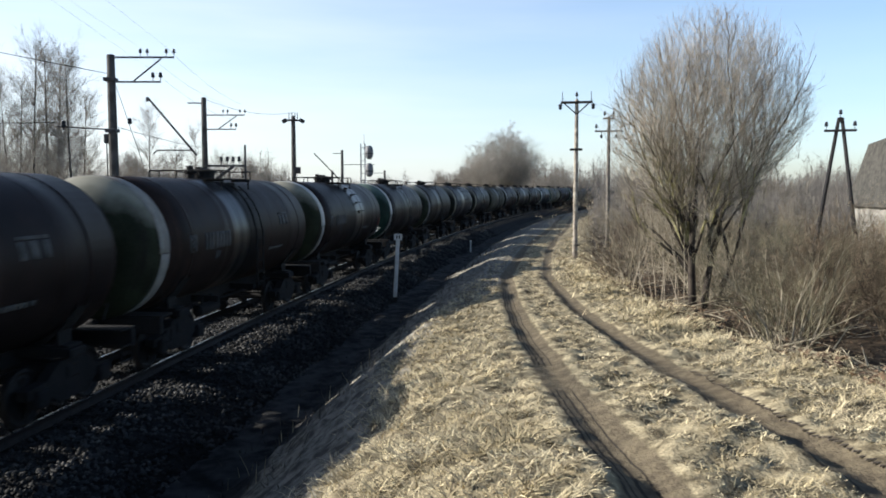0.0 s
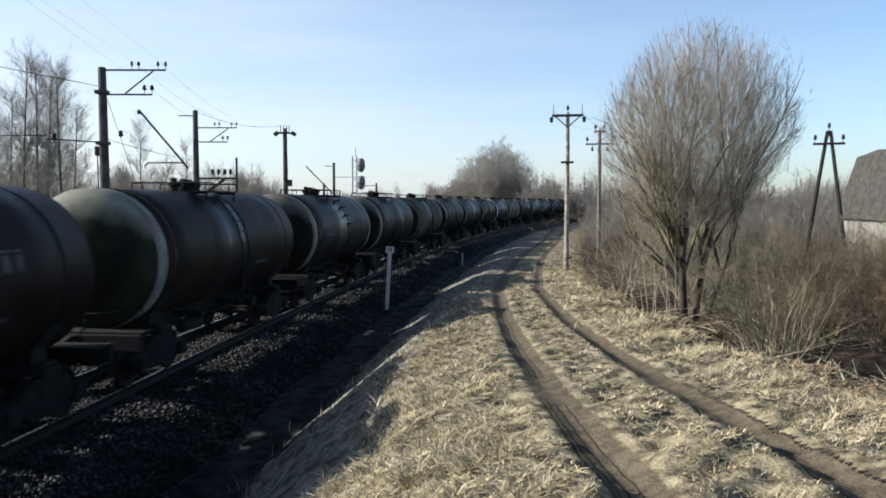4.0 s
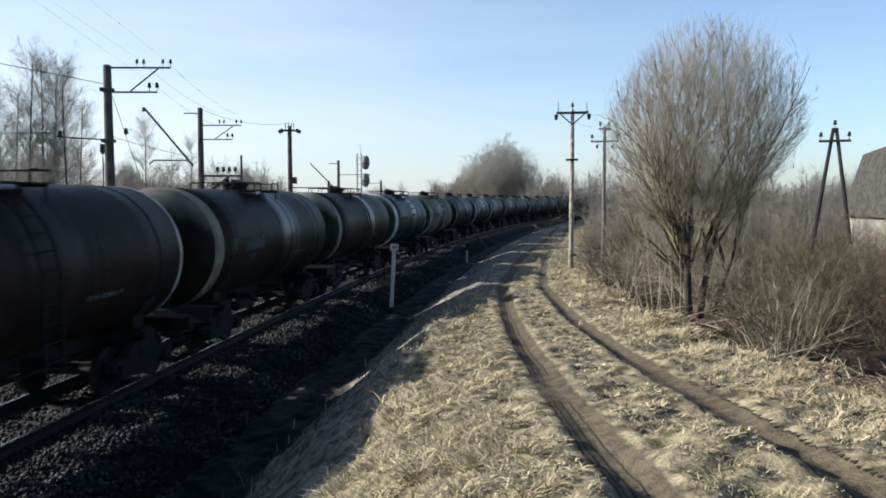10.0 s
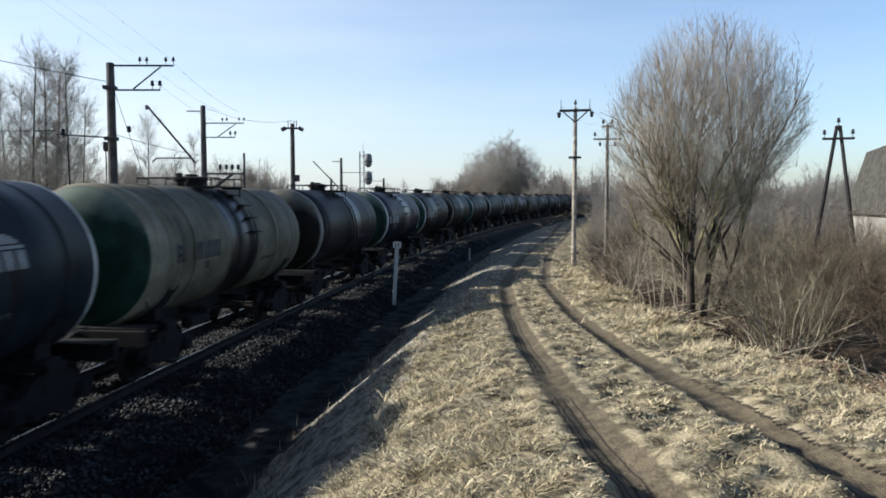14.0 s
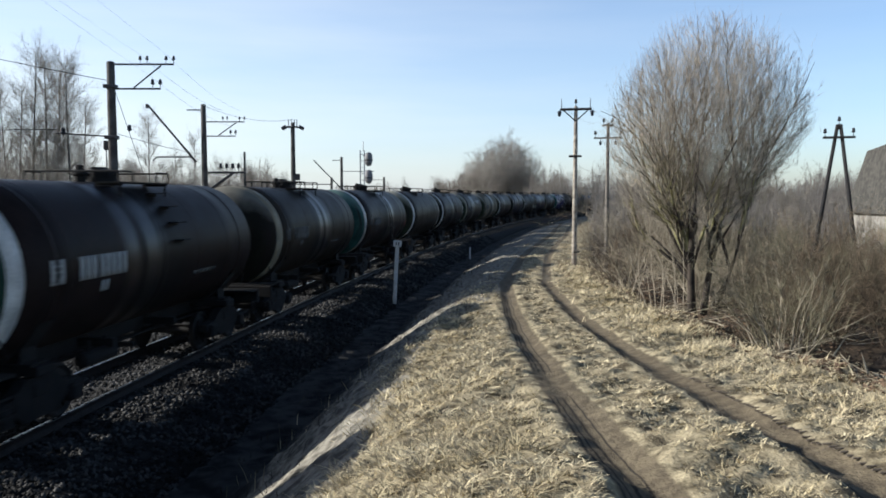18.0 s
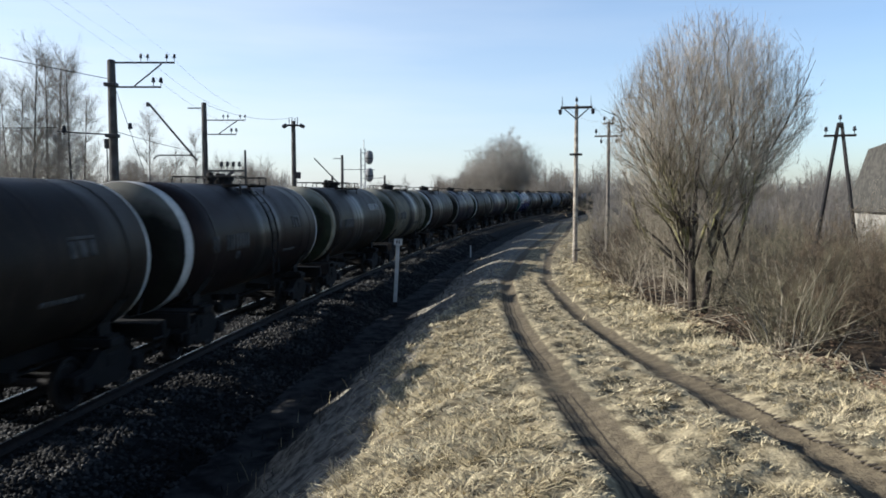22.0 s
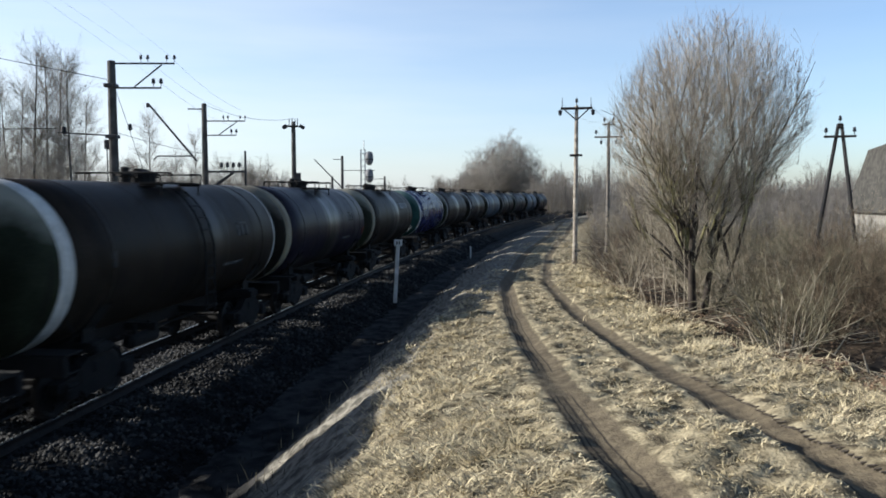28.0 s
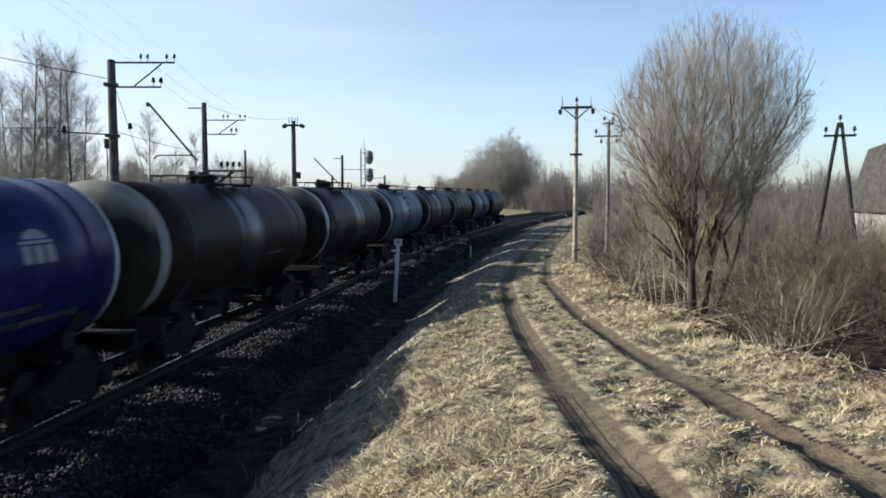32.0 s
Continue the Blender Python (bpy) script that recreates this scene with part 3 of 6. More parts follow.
SHELLS = {
    "black": tank_paint("sooty_black_enamel", (0.0215, 0.0148, 0.0138), rough=0.42, grime=0.5),
    "brown": tank_paint("dark_brown_enamel", (0.031, 0.0205, 0.0172), rough=0.45, grime=0.5),
    "olive": tank_paint("dark_olive_enamel", (0.029, 0.0228, 0.0178), rough=0.45, grime=0.45),
    "slate": tank_paint("slate_grey_enamel", (0.029, 0.0248, 0.0277), rough=0.42, grime=0.45),
    "navy": tank_paint("dull_navy_enamel", (0.0195, 0.017, 0.0297), rough=0.38, grime=0.45),
    "teal": tank_paint("dark_blue_green_enamel", (0.023, 0.031, 0.039), rough=0.38, grime=0.4),
    "blue": tank_paint("fresh_blue_enamel", (0.016, 0.02, 0.085), rough=0.26, grime=0.05, spill=False),
    "khaki": tank_paint("patchy_khaki_enamel", (0.115, 0.105, 0.08), rough=0.6, grime=0.3, soaked=True),
    "beige": tank_paint("worn_beige_enamel", (0.15, 0.132, 0.096), rough=0.55, grime=0.15, soaked=True),
    "cream": tank_paint("weathered_cream_enamel", (0.19, 0.172, 0.128), rough=0.55, grime=0.2, soaked=True),
    "pale": tank_paint("pale_blue_grey_enamel", (0.0825, 0.105, 0.1387), rough=0.4, grime=0.25),
}
# The pale upper rims of these ends are painted-in sunlight.
ENDS = {
    "green": sunlit_top(tank_paint("green_end_enamel", (0.021, 0.052, 0.037), rough=0.45, grime=0.3, spill=False), (0.24, 0.27, 0.22), 0.55),
    "sea": sunlit_top(tank_paint("sea_green_end_enamel", (0.027, 0.075, 0.067), rough=0.4, grime=0.2, spill=False), (0.2, 0.28, 0.26), 0.5),
    "dusk": sunlit_top(tank_paint("dark_sea_green_end_enamel", (0.022, 0.047, 0.038), rough=0.4, grime=0.3, spill=False), (0.2, 0.26, 0.24), 0.5),
    "moss": sunlit_top(tank_paint("mossy_grey_end_enamel", (0.03, 0.036, 0.0226), rough=0.55, grime=0.4, spill=False), (0.30, 0.29, 0.24)),
    "soot": sunlit_top(tank_paint("sooty_end_enamel", (0.016, 0.016, 0.012), rough=0.55, grime=0.5, spill=False), (0.22, 0.21, 0.18), 0.6),
}
RINGS = {
    "white": tank_paint("white_ring_paint", (0.62, 0.61, 0.58), (0.35, 0.32, 0.29), 0.55, 0.15, False),
    "grey": tank_paint("dirty_grey_ring_paint", (0.3, 0.285, 0.26), (0.12, 0.11, 0.1), 0.65, 0.35, False),
    "sand": tank_paint("sand_ring_paint", (0.3, 0.27, 0.2), (0.14, 0.12, 0.1), 0.65, 0.3, False),
}
MARKING = material("faded_white_marking", (0.252, 0.252, 0.246), 0.7, dark=(0.3, 0.3, 0.29), scale=5, fine=40, bump=0.1)
MARK_DIM = material("rubbed_grey_marking", (0.085, 0.085, 0.082), 0.8, dark=(0.025, 0.025, 0.025), scale=3, fine=30, bump=0.1)
REDSIGN = material("red_sign_enamel", (0.12, 0.014, 0.011), 0.5, scale=5, fine=40, bump=0.1)


def shell_mesh():
    bm = bmesh.new()
    prof = []
    for y in (-TANK_H, -3.2, -3.17, -1.6, -1.57, 0.0, 0.03, 1.57, 1.6, 3.17, 3.2, TANK_H):
        prof.append((TANK_R, y))
    fine = []
    for r, y in prof:
        fine.append((r, y))
    for y0 in (-3.185, -1.585, 0.015, 1.585, 3.185):
        fine += [(TANK_R, y0 - 0.02), (TANK_R + 0.003, y0 - 0.012), (TANK_R + 0.003, y0 + 0.012), (TANK_R, y0 + 0.02)]
    ys = sorted(set(fine), key=lambda p: p[1])
    add_lathe(bm, ys, "Y", 56, (0, 0, TANK_Z))
    return finish(bm, "shell", SHELLS["black"], True)


def dome_mesh(sign):
    bm = bmesh.new()
    prof = [(TANK_R * math.cos(a), sign * (TANK_H + DOME * math.sin(a))) for a in [math.pi / 2 * i / 11 for i in range(11)]]
    prof.append((0.05, sign * (TANK_H + DOME)))
    add_lathe(bm, prof, "Y", 56, (0, 0, TANK_Z))
    return finish(bm, "end_dome", ENDS["soot"], True)


def band_mesh(y0, y1, a0=0.0, a1=360.0, lift=0.004, r=None):
    """A strip on the tank's skin; the angle is 0 at the right side and 90 at the top."""
    r = (r or TANK_R) + lift
    n = max(4, int(abs(a1 - a0) / 6))
    V, F = [], []
    for i in range(n + 1):
        a = radians(a0 + (a1 - a0) * i / n)
        for y, rr in ((y0, r - 0.02), (y0, r), (y1, r), (y1, r - 0.02)):
            V.append((rr * math.cos(a), y, TANK_Z + rr * math.sin(a)))
    for i in range(n):
        for j in range(3):
            q = i * 4 + j
            F.append((q, q + 1, q + 5, q + 4))
    F += [(0, 3, 2, 1), (n * 4, n * 4 + 1, n * 4 + 2, n * 4 + 3)]
    return V, F


STRIPS = {}


def mark(parent, mat, strips, label=""):
    """Each bar of a marking is a part of its own; alike bars share a mesh."""
    for s in strips:
        if (s, mat.name) not in STRIPS:
            v, f = band_mesh(*s)
            me = bpy.data.meshes.new("marking_bar")
            me.from_pydata(v, [], f)
            me.materials.append(mat)
            STRIPS[s, mat.name] = smooth_shade(me)
        part("marking_bar", STRIPS[s, mat.name], mat, parent, label)


def band_part(name, parent, mat, strips, label=""):
    V, F = [], []
    for s in strips:
        v, f = band_mesh(*s)
        F += [tuple(q + len(V) for q in g) for g in f]
        V += v
    me = bpy.data.meshes.new(name)
    me.from_pydata(V, [], F)
    me.materials.append(mat)
    return part(name, smooth_shade(me), mat, parent, label)


def bars(y, a, n, w, h, gap):
    """A row of n bars of marking, w wide and h high, from y on; larger y is further back."""
    da = math.degrees(h / TANK_R) / 2
    return [(y + i * (w + gap), y + i * (w + gap) + w, a - da, a + da) for i in range(n)]


def wheelset_mesh():
    bm = bmesh.new()
    for s in (-1, 1):
        x = s * 0.76
        prof = [(0.09, x - 0.06), (0.17, x - 0.06), (0.40, x - 0.03), (0.44, x - 0.05), (0.475, x - 0.05), (0.475, x + 0.07), (0.43, x + 0.08), (0.38, x + 0.04), (0.17, x + 0.07), (0.09, x + 0.08)]
        add_lathe(bm, prof, "X", 20)
        for k in range(4):
            a = k * math.pi / 2
            add_box(bm, (0.05, 0.1, 0.1), (x + s * 0.07, 0.27 * math.cos(a), 0.27 * math.sin(a)))
    add_rod(bm, (-1.1, 0, 0), (1.1, 0, 0), 0.08, seg=10)
    return finish(bm, "wheelset", WHEEL)


def side_frame_mesh(s):
    bm = bmesh.new()
    x = s * 1.02
    pts = [(-1.25, 0.50), (-1.25, 0.66), (-0.75, 0.70), (-0.35, 0.95), (0.35, 0.95), (0.75, 0.70), (1.25, 0.66), (1.25, 0.50), (0.7, 0.48), (0.42, 0.28), (-0.42, 0.28), (-0.7, 0.48)]
    rows = [[bm.verts.new((x + o, y, z)) for y, z in pts] for o in (-0.1, 0.1)]
    for r in rows:
        bm.faces.new(r)
    for i in range(len(pts)):
        j = (i + 1) % len(pts)
        bm.faces.new((rows[0][i], rows[0][j], rows[1][j], rows[1][i]))
    for y in (-0.925, 0.925):
        add_box(bm, (0.26, 0.34, 0.30), (x + s * 0.06, y, 0.48), bevel=0.04)
    for y in (-0.2, -0.07, 0.07, 0.2):
        add_rod(bm, (x, y, 0.34), (x, y, 0.62), 0.05, seg=8)
    return finish(bm, "side_frame", UNDER)


def bolster_mesh():
    bm = bmesh.new()
    add_box(bm, (2.3, 0.42, 0.26), (0, 0, 0.74), bevel=0.04)
    add_box(bm, (1.7, 0.1, 0.12), (0, 0.55, 0.5))
    add_box(bm, (1.7, 0.1, 0.12), (0, -0.55, 0.5))
    add_rod(bm, (0, 0, 0.8), (0, 0, 0.98), 0.18, seg=14)
    return finish(bm, "bogie", UNDER)


def frame_mesh():
    bm = bmesh.new()
    for x in (-0.2, 0.2):
        add_box(bm, (0.06, 10.9, 0.32), (x, 0, 1.0))
    add_box(bm, (0.5, 10.9, 0.03), (0, 0, 1.175))
    for y in (-3.9, 3.9):
        add_box(bm, (2.5, 0.5, 0.16), (0, y, 1.06), bevel=0.02)
    for y in (-1.3, 1.3):
        add_box(bm, (1.9, 0.14, 0.16), (0, y, 1.0))
    return finish(bm, "centre_sill", UNDER)


def saddle_mesh():
    """A cradle that follows the belly of the tank."""
    bm = bmesh.new()
    n = 14
    rows = []
    for y in (-0.2, 0.2):
        up, dn = [], []
        for i in range(n + 1):
            a = radians(205 + 130 * i / n)
            up.append(bm.verts.new((1.49 * math.cos(a), y, TANK_Z + 1.49 * math.sin(a))))
            dn.append(bm.verts.new((1.49 * math.cos(a) * 0.98, y, min(TANK_Z + 1.62 * math.sin(a) , 1.9 - 0.62 * (1 - abs(math.cos(a)))))))
        rows.append((up, dn))
    for i in range(n):
        for k in (0, 1):
            up, dn = rows[k]
            bm.faces.new((up[i], up[i + 1], dn[i + 1], dn[i]))
        bm.faces.new((rows[0][1][i], rows[0][1][i + 1], rows[1][1][i + 1], rows[1][1][i]))
    for x in (-0.95, -0.5, 0.5, 0.95):
        add_box(bm, (0.04, 0.4, 0.42), (x, 0, 1.3))
    add_box(bm, (2.3, 0.44, 0.05), (0, 0, 1.16))
    return finish(bm, "saddle", UNDER)


def end_beam_mesh():
    bm = bmesh.new()
    add_box(bm, (2.9, 0.16, 0.34), (0, 0, 1.02), bevel=0.02)
    add_box(bm, (2.9, 0.5, 0.035), (0, 0.22, 1.215))
    for x in (-1.42, 1.42):
        for z in (0.62, 0.9):
            add_box(bm, (0.04, 0.4, 0.03), (x, 0.25, z))
        add_rod(bm, (x, 0.05, 0.62), (x, 0.05, 1.0), 0.016, seg=6)
        add_rod(bm, (x, 0.45, 0.62), (x, 0.45, 1.0), 0.016, seg=6)
    return finish(bm, "end_beam", UNDER)


def coupler_mesh():
    bm = bmesh.new()
    add_box(bm, (0.2, 0.6, 0.22), (0, 0.25, 1.04), bevel=0.03)
    add_box(bm, (0.42, 0.22, 0.32), (0.03, -0.1, 1.04), bevel=0.05)
    add_box(bm, (0.14, 0.2, 0.26), (0.17, -0.24, 1.04), bevel=0.04)
    add_rod(bm, (0.45, 0.1, 1.0), (0.38, -0.2, 0.62), 0.025, seg=6)
    add_rod(bm, (0.38, -0.2, 0.62), (0.3, -0.32, 0.8), 0.025, seg=6)
    return finish(bm, "coupler", SOOT)


def hatch_mesh():
    bm = bmesh.new()
    t = TANK_Z + TANK_R
    add_lathe(bm, [(0.33, t - 0.06), (0.33, t + 0.16), (0.37, t + 0.16), (0.37, t + 0.2), (0.3, t + 0.25), (0.1, t + 0.28)], "Z", 20)
    for k in range(8):
        a = k * math.pi / 4 + 0.2
        add_rod(bm, (0.36 * math.cos(a), 0.36 * math.sin(a), t + 0.1), (0.36 * math.cos(a), 0.36 * math.sin(a), t + 0.24), 0.025, seg=6)
    add_box(bm, (0.12, 0.5, 0.05), (0, 0, t + 0.29))
    return finish(bm, "hatch", SOOT)


def valve_mesh():
    bm = bmesh.new()
    t = TANK_Z + TANK_R
    add_lathe(bm, [(0.12, t - 0.03), (0.12, t + 0.12), (0.17, t + 0.14), (0.17, t + 0.18), (0.09, t + 0.22), (0.09, t + 0.32), (0.03, t + 0.34)], "Z", 12, (0, -0.75, 0))
    return finish(bm, "relief_valve", SOOT)


def plank_mesh():
    bm = bmesh.new()
    add_box(bm, (0.1, 2.1, 0.03), (0, 0, TANK_Z + TANK_R - 0.02))
    return finish(bm, "plank", SOOT)


def bearer_mesh():
    bm = bmesh.new()
    t = TANK_Z + TANK_R
    add_box(bm, (0.55, 0.05, 0.05), (0.72, 0, t - 0.06))
    add_rod(bm, (0.95, 0, t - 0.3), (0.95, 0, t), 0.02, seg=6)
    return finish(bm, "bearer", SOOT)


def railing_mesh():
    """A low hoop of handrail at one end of the walkway."""
    bm = bmesh.new()
    t = TANK_Z + TANK_R
    h = 0.2
    pts = [(-0.98, 0.5, t + h), (-0.98, 1.05, t + h), (0.98, 1.05, t + h), (0.98, 0.5, t + h)]
    for a, b in zip(pts, pts[1:]):
        add_rod(bm, a, b, 0.018, seg=6)
    for x, y, z in pts:
        add_rod(bm, (x, y, t - 0.03), (x, y, z), 0.018, seg=6)
    return finish(bm, "railing", SOOT)


def ladder_path():
    return [(1.62, 1.15), (1.62, 2.7)] + [(1.6 * math.cos(radians(a)), TANK_Z + 1.6 * math.sin(radians(a))) for a in (8, 20, 32, 44, 54)]


def ladder_mesh(s):
    """Two stiles that stand off the side of the tank and bend over its shoulder."""
    bm = bmesh.new()
    for y in (-0.24, 0.24):
        rings = []
        for x, z in ladder_path():
            rings.append([bm.verts.new((s * (x + ox), y + oy, z)) for ox, oy in ((-0.02, -0.02), (0.02, -0.02), (0.02, 0.02), (-0.02, 0.02))])
        for r0, r1 in zip(rings, rings[1:]):
            for i in range(4):
                bm.faces.new((r0[i], r0[(i + 1) % 4], r1[(i + 1) % 4], r1[i]))
        bm.faces.new(rings[0])
        bm.faces.new(rings[-1])
    return finish(bm, "ladder", SOOT)


def rung_mesh():
    return finish(add_rod(bmesh.new(), (0, -0.24, 0), (0, 0.24, 0), 0.017, seg=5), "rung", SOOT)


RUNGS = [(1.62, z) for z in (1.3, 1.6, 1.9, 2.2, 2.5)] + [(1.6 * math.cos(radians(a)), TANK_Z + 1.6 * math.sin(radians(a))) for a in (4, 15, 26, 37, 48)]


def step_mesh():
    bm = bmesh.new()
    add_box(bm, (0.22, 0.42, 0.03), (0, 0, 0))
    add_box(bm, (0.03, 0.42, 0.14), (-0.1, 0, -0.06))
    return finish(bm, "step", SOOT)


def strap_strips():
    return [(y - 0.04, y + 0.04, -35.0, 215.0, 0.005) for y in (-3.95, 3.95)]


def outlet_mesh():
    bm = bmesh.new()
    add_lathe(bm, [(0.16, 0.62), (0.16, 0.8), (0.11, 0.84), (0.11, 1.16)], "Z", 12)
    add_box(bm, (0.7, 0.12, 0.1), (0.3, 0, 0.7))
    return finish(bm, "drain_valve", SOOT)


def brake_mesh():
    bm = bmesh.new()
    add_lathe(bm, [(0.05, -0.45), (0.17, -0.4), (0.17, 0.4), (0.05, 0.45)], "Y", 14, (-0.7, 1.9, 0.78))
    add_lathe(bm, [(0.05, -0.6), (0.14, -0.55), (0.14, 0.55), (0.05, 0.6)], "Y", 14, (0.75, -1.6, 0.8))
    add_rod(bm, (0.45, -4.6, 0.82), (0.45, 4.6, 0.82), 0.025, seg=6)
    add_rod(bm, (-0.1, -3.2, 0.66), (-0.1, 3.2, 0.66), 0.025, seg=6)
    for y in (1.7, 2.1):
        add_box(bm, (0.06, 0.06, 0.3), (-0.7, y, 0.98))
    for y in (-1.9, -1.3):
        add_box(bm, (0.06, 0.06, 0.3), (0.75, y, 0.98))
    return finish(bm, "brake_gear", UNDER)


def handrail_mesh():
    """A bent rail across the end of the tank."""
    bm = bmesh.new()
    pts = [(-1.2, -TANK_H - 0.25, TANK_Z - 0.9), (-0.75, -TANK_H - 0.55, TANK_Z - 1.02), (0, -TANK_H - 0.66, TANK_Z - 1.06), (0.75, -TANK_H - 0.55, TANK_Z - 1.02), (1.2, -TANK_H - 0.25, TANK_Z - 0.9)]
    for a, b in zip(pts, pts[1:]):
        add_rod(bm, a, b, 0.018, seg=6)
    for p in (pts[0], pts[4]):
        add_rod(bm, p, (p[0], p[1] + 0.2, p[2] - 0.3), 0.018, seg=6)
    add_box(bm, (0.3, 0.02, 0.22), (-0.5, -TANK_H - 0.62, TANK_Z - 0.55))
    return finish(bm, "end_handrail", SOOT)


def end_arc_mesh():
    """Two curved rails that stand off the lower half of the end."""
    bm = bmesh.new()
    for r, y in ((1.2, -TANK_H - 0.6), (1.29, -TANK_H - 0.56)):
        pts = [(r * math.cos(radians(a)), y, TANK_Z + r * math.sin(radians(a))) for a in range(-140, -33, 8)]
        for a, b in zip(pts, pts[1:]):
            add_rod(bm, a, b, 0.018, seg=6)
    for a in (-136, -90, -44):
        c, q = math.cos(radians(a)), math.sin(radians(a))
        add_rod(bm, (1.2 * c, -TANK_H - 0.6, TANK_Z + 1.2 * q), (1.2 * c, -TANK_H - 0.2, TANK_Z + 1.2 * q), 0.014, seg=6)
    return finish(bm, "end_arc_rail", WHITEPAINT)


def knuckle_mesh():
    """Ring paint that runs over the rounded edge of the end."""
    bm = bmesh.new()
    rows = [[bm.verts.new(((TANK_R + 0.005) * math.cos(b) * math.cos(a), -TANK_H - (DOME + 0.005) * math.sin(b), TANK_Z + (TANK_R + 0.005) * math.cos(b) * math.sin(a))) for a in [2 * math.pi * i / 56 for i in range(56)]] for b in [radians(2 + 2.4 * k) for k in range(7)]]
    for r0, r1 in zip(rows, rows[1:]):
        for i in range(56):
            bm.faces.new((r0[i], r0[(i + 1) % 56], r1[(i + 1) % 56], r1[i]))
    return finish(bm, "painted_edge", RINGS["white"], True)


MESH = {"end_arc": end_arc_mesh(), "knuckle": knuckle_mesh(), "shell": shell_mesh(), "front": dome_mesh(-1), "rear": dome_mesh(1), "wheelset": wheelset_mesh(), "bolster": bolster_mesh(), "sf_l": side_frame_mesh(-1), "sf_r": side_frame_mesh(1),
        "frame": frame_mesh(), "saddle": saddle_mesh(), "beam": end_beam_mesh(), "coupler": coupler_mesh(), "hatch": hatch_mesh(), "valve": valve_mesh(), "plank": plank_mesh(), "bearer": bearer_mesh(),
        "railing": railing_mesh(), "ladder_l": ladder_mesh(-1), "ladder_r": ladder_mesh(1), "rung": rung_mesh(), "step": step_mesh(), "outlet": outlet_mesh(), "brake": brake_mesh(), "handrail": handrail_mesh()}
PAINTED = {}


def painted(key, mat):
    """The mesh in another paint, shared by all the wagons that wear it."""
    if (key, mat.name) not in PAINTED:
        me = MESH[key].copy()
        me.materials.clear()
        me.materials.append(mat)
        PAINTED[key, mat.name] = me
    return PAINTED[key, mat.name]


EMBLEM = [(y0 - 0.68, y1 - 0.68, a0 - 4.0, a1 - 4.0) for y0, y1, a0, a1 in ((2.75, 3.55, 22.0, 24.0), (2.75, 2.95, 10, 21), (3.03, 3.26, 10, 21), (3.34, 3.55, 10, 21))]
EMBLEM_CAP = [(y0 - 0.68, y1 - 0.68, a0 - 4.0, a1 - 4.0) for y0, y1, a0, a1 in ((2.85, 3.45, 25.0, 27.5), (2.92, 3.38, 27.5, 29.5), (3.02, 3.28, 29.5, 31))]


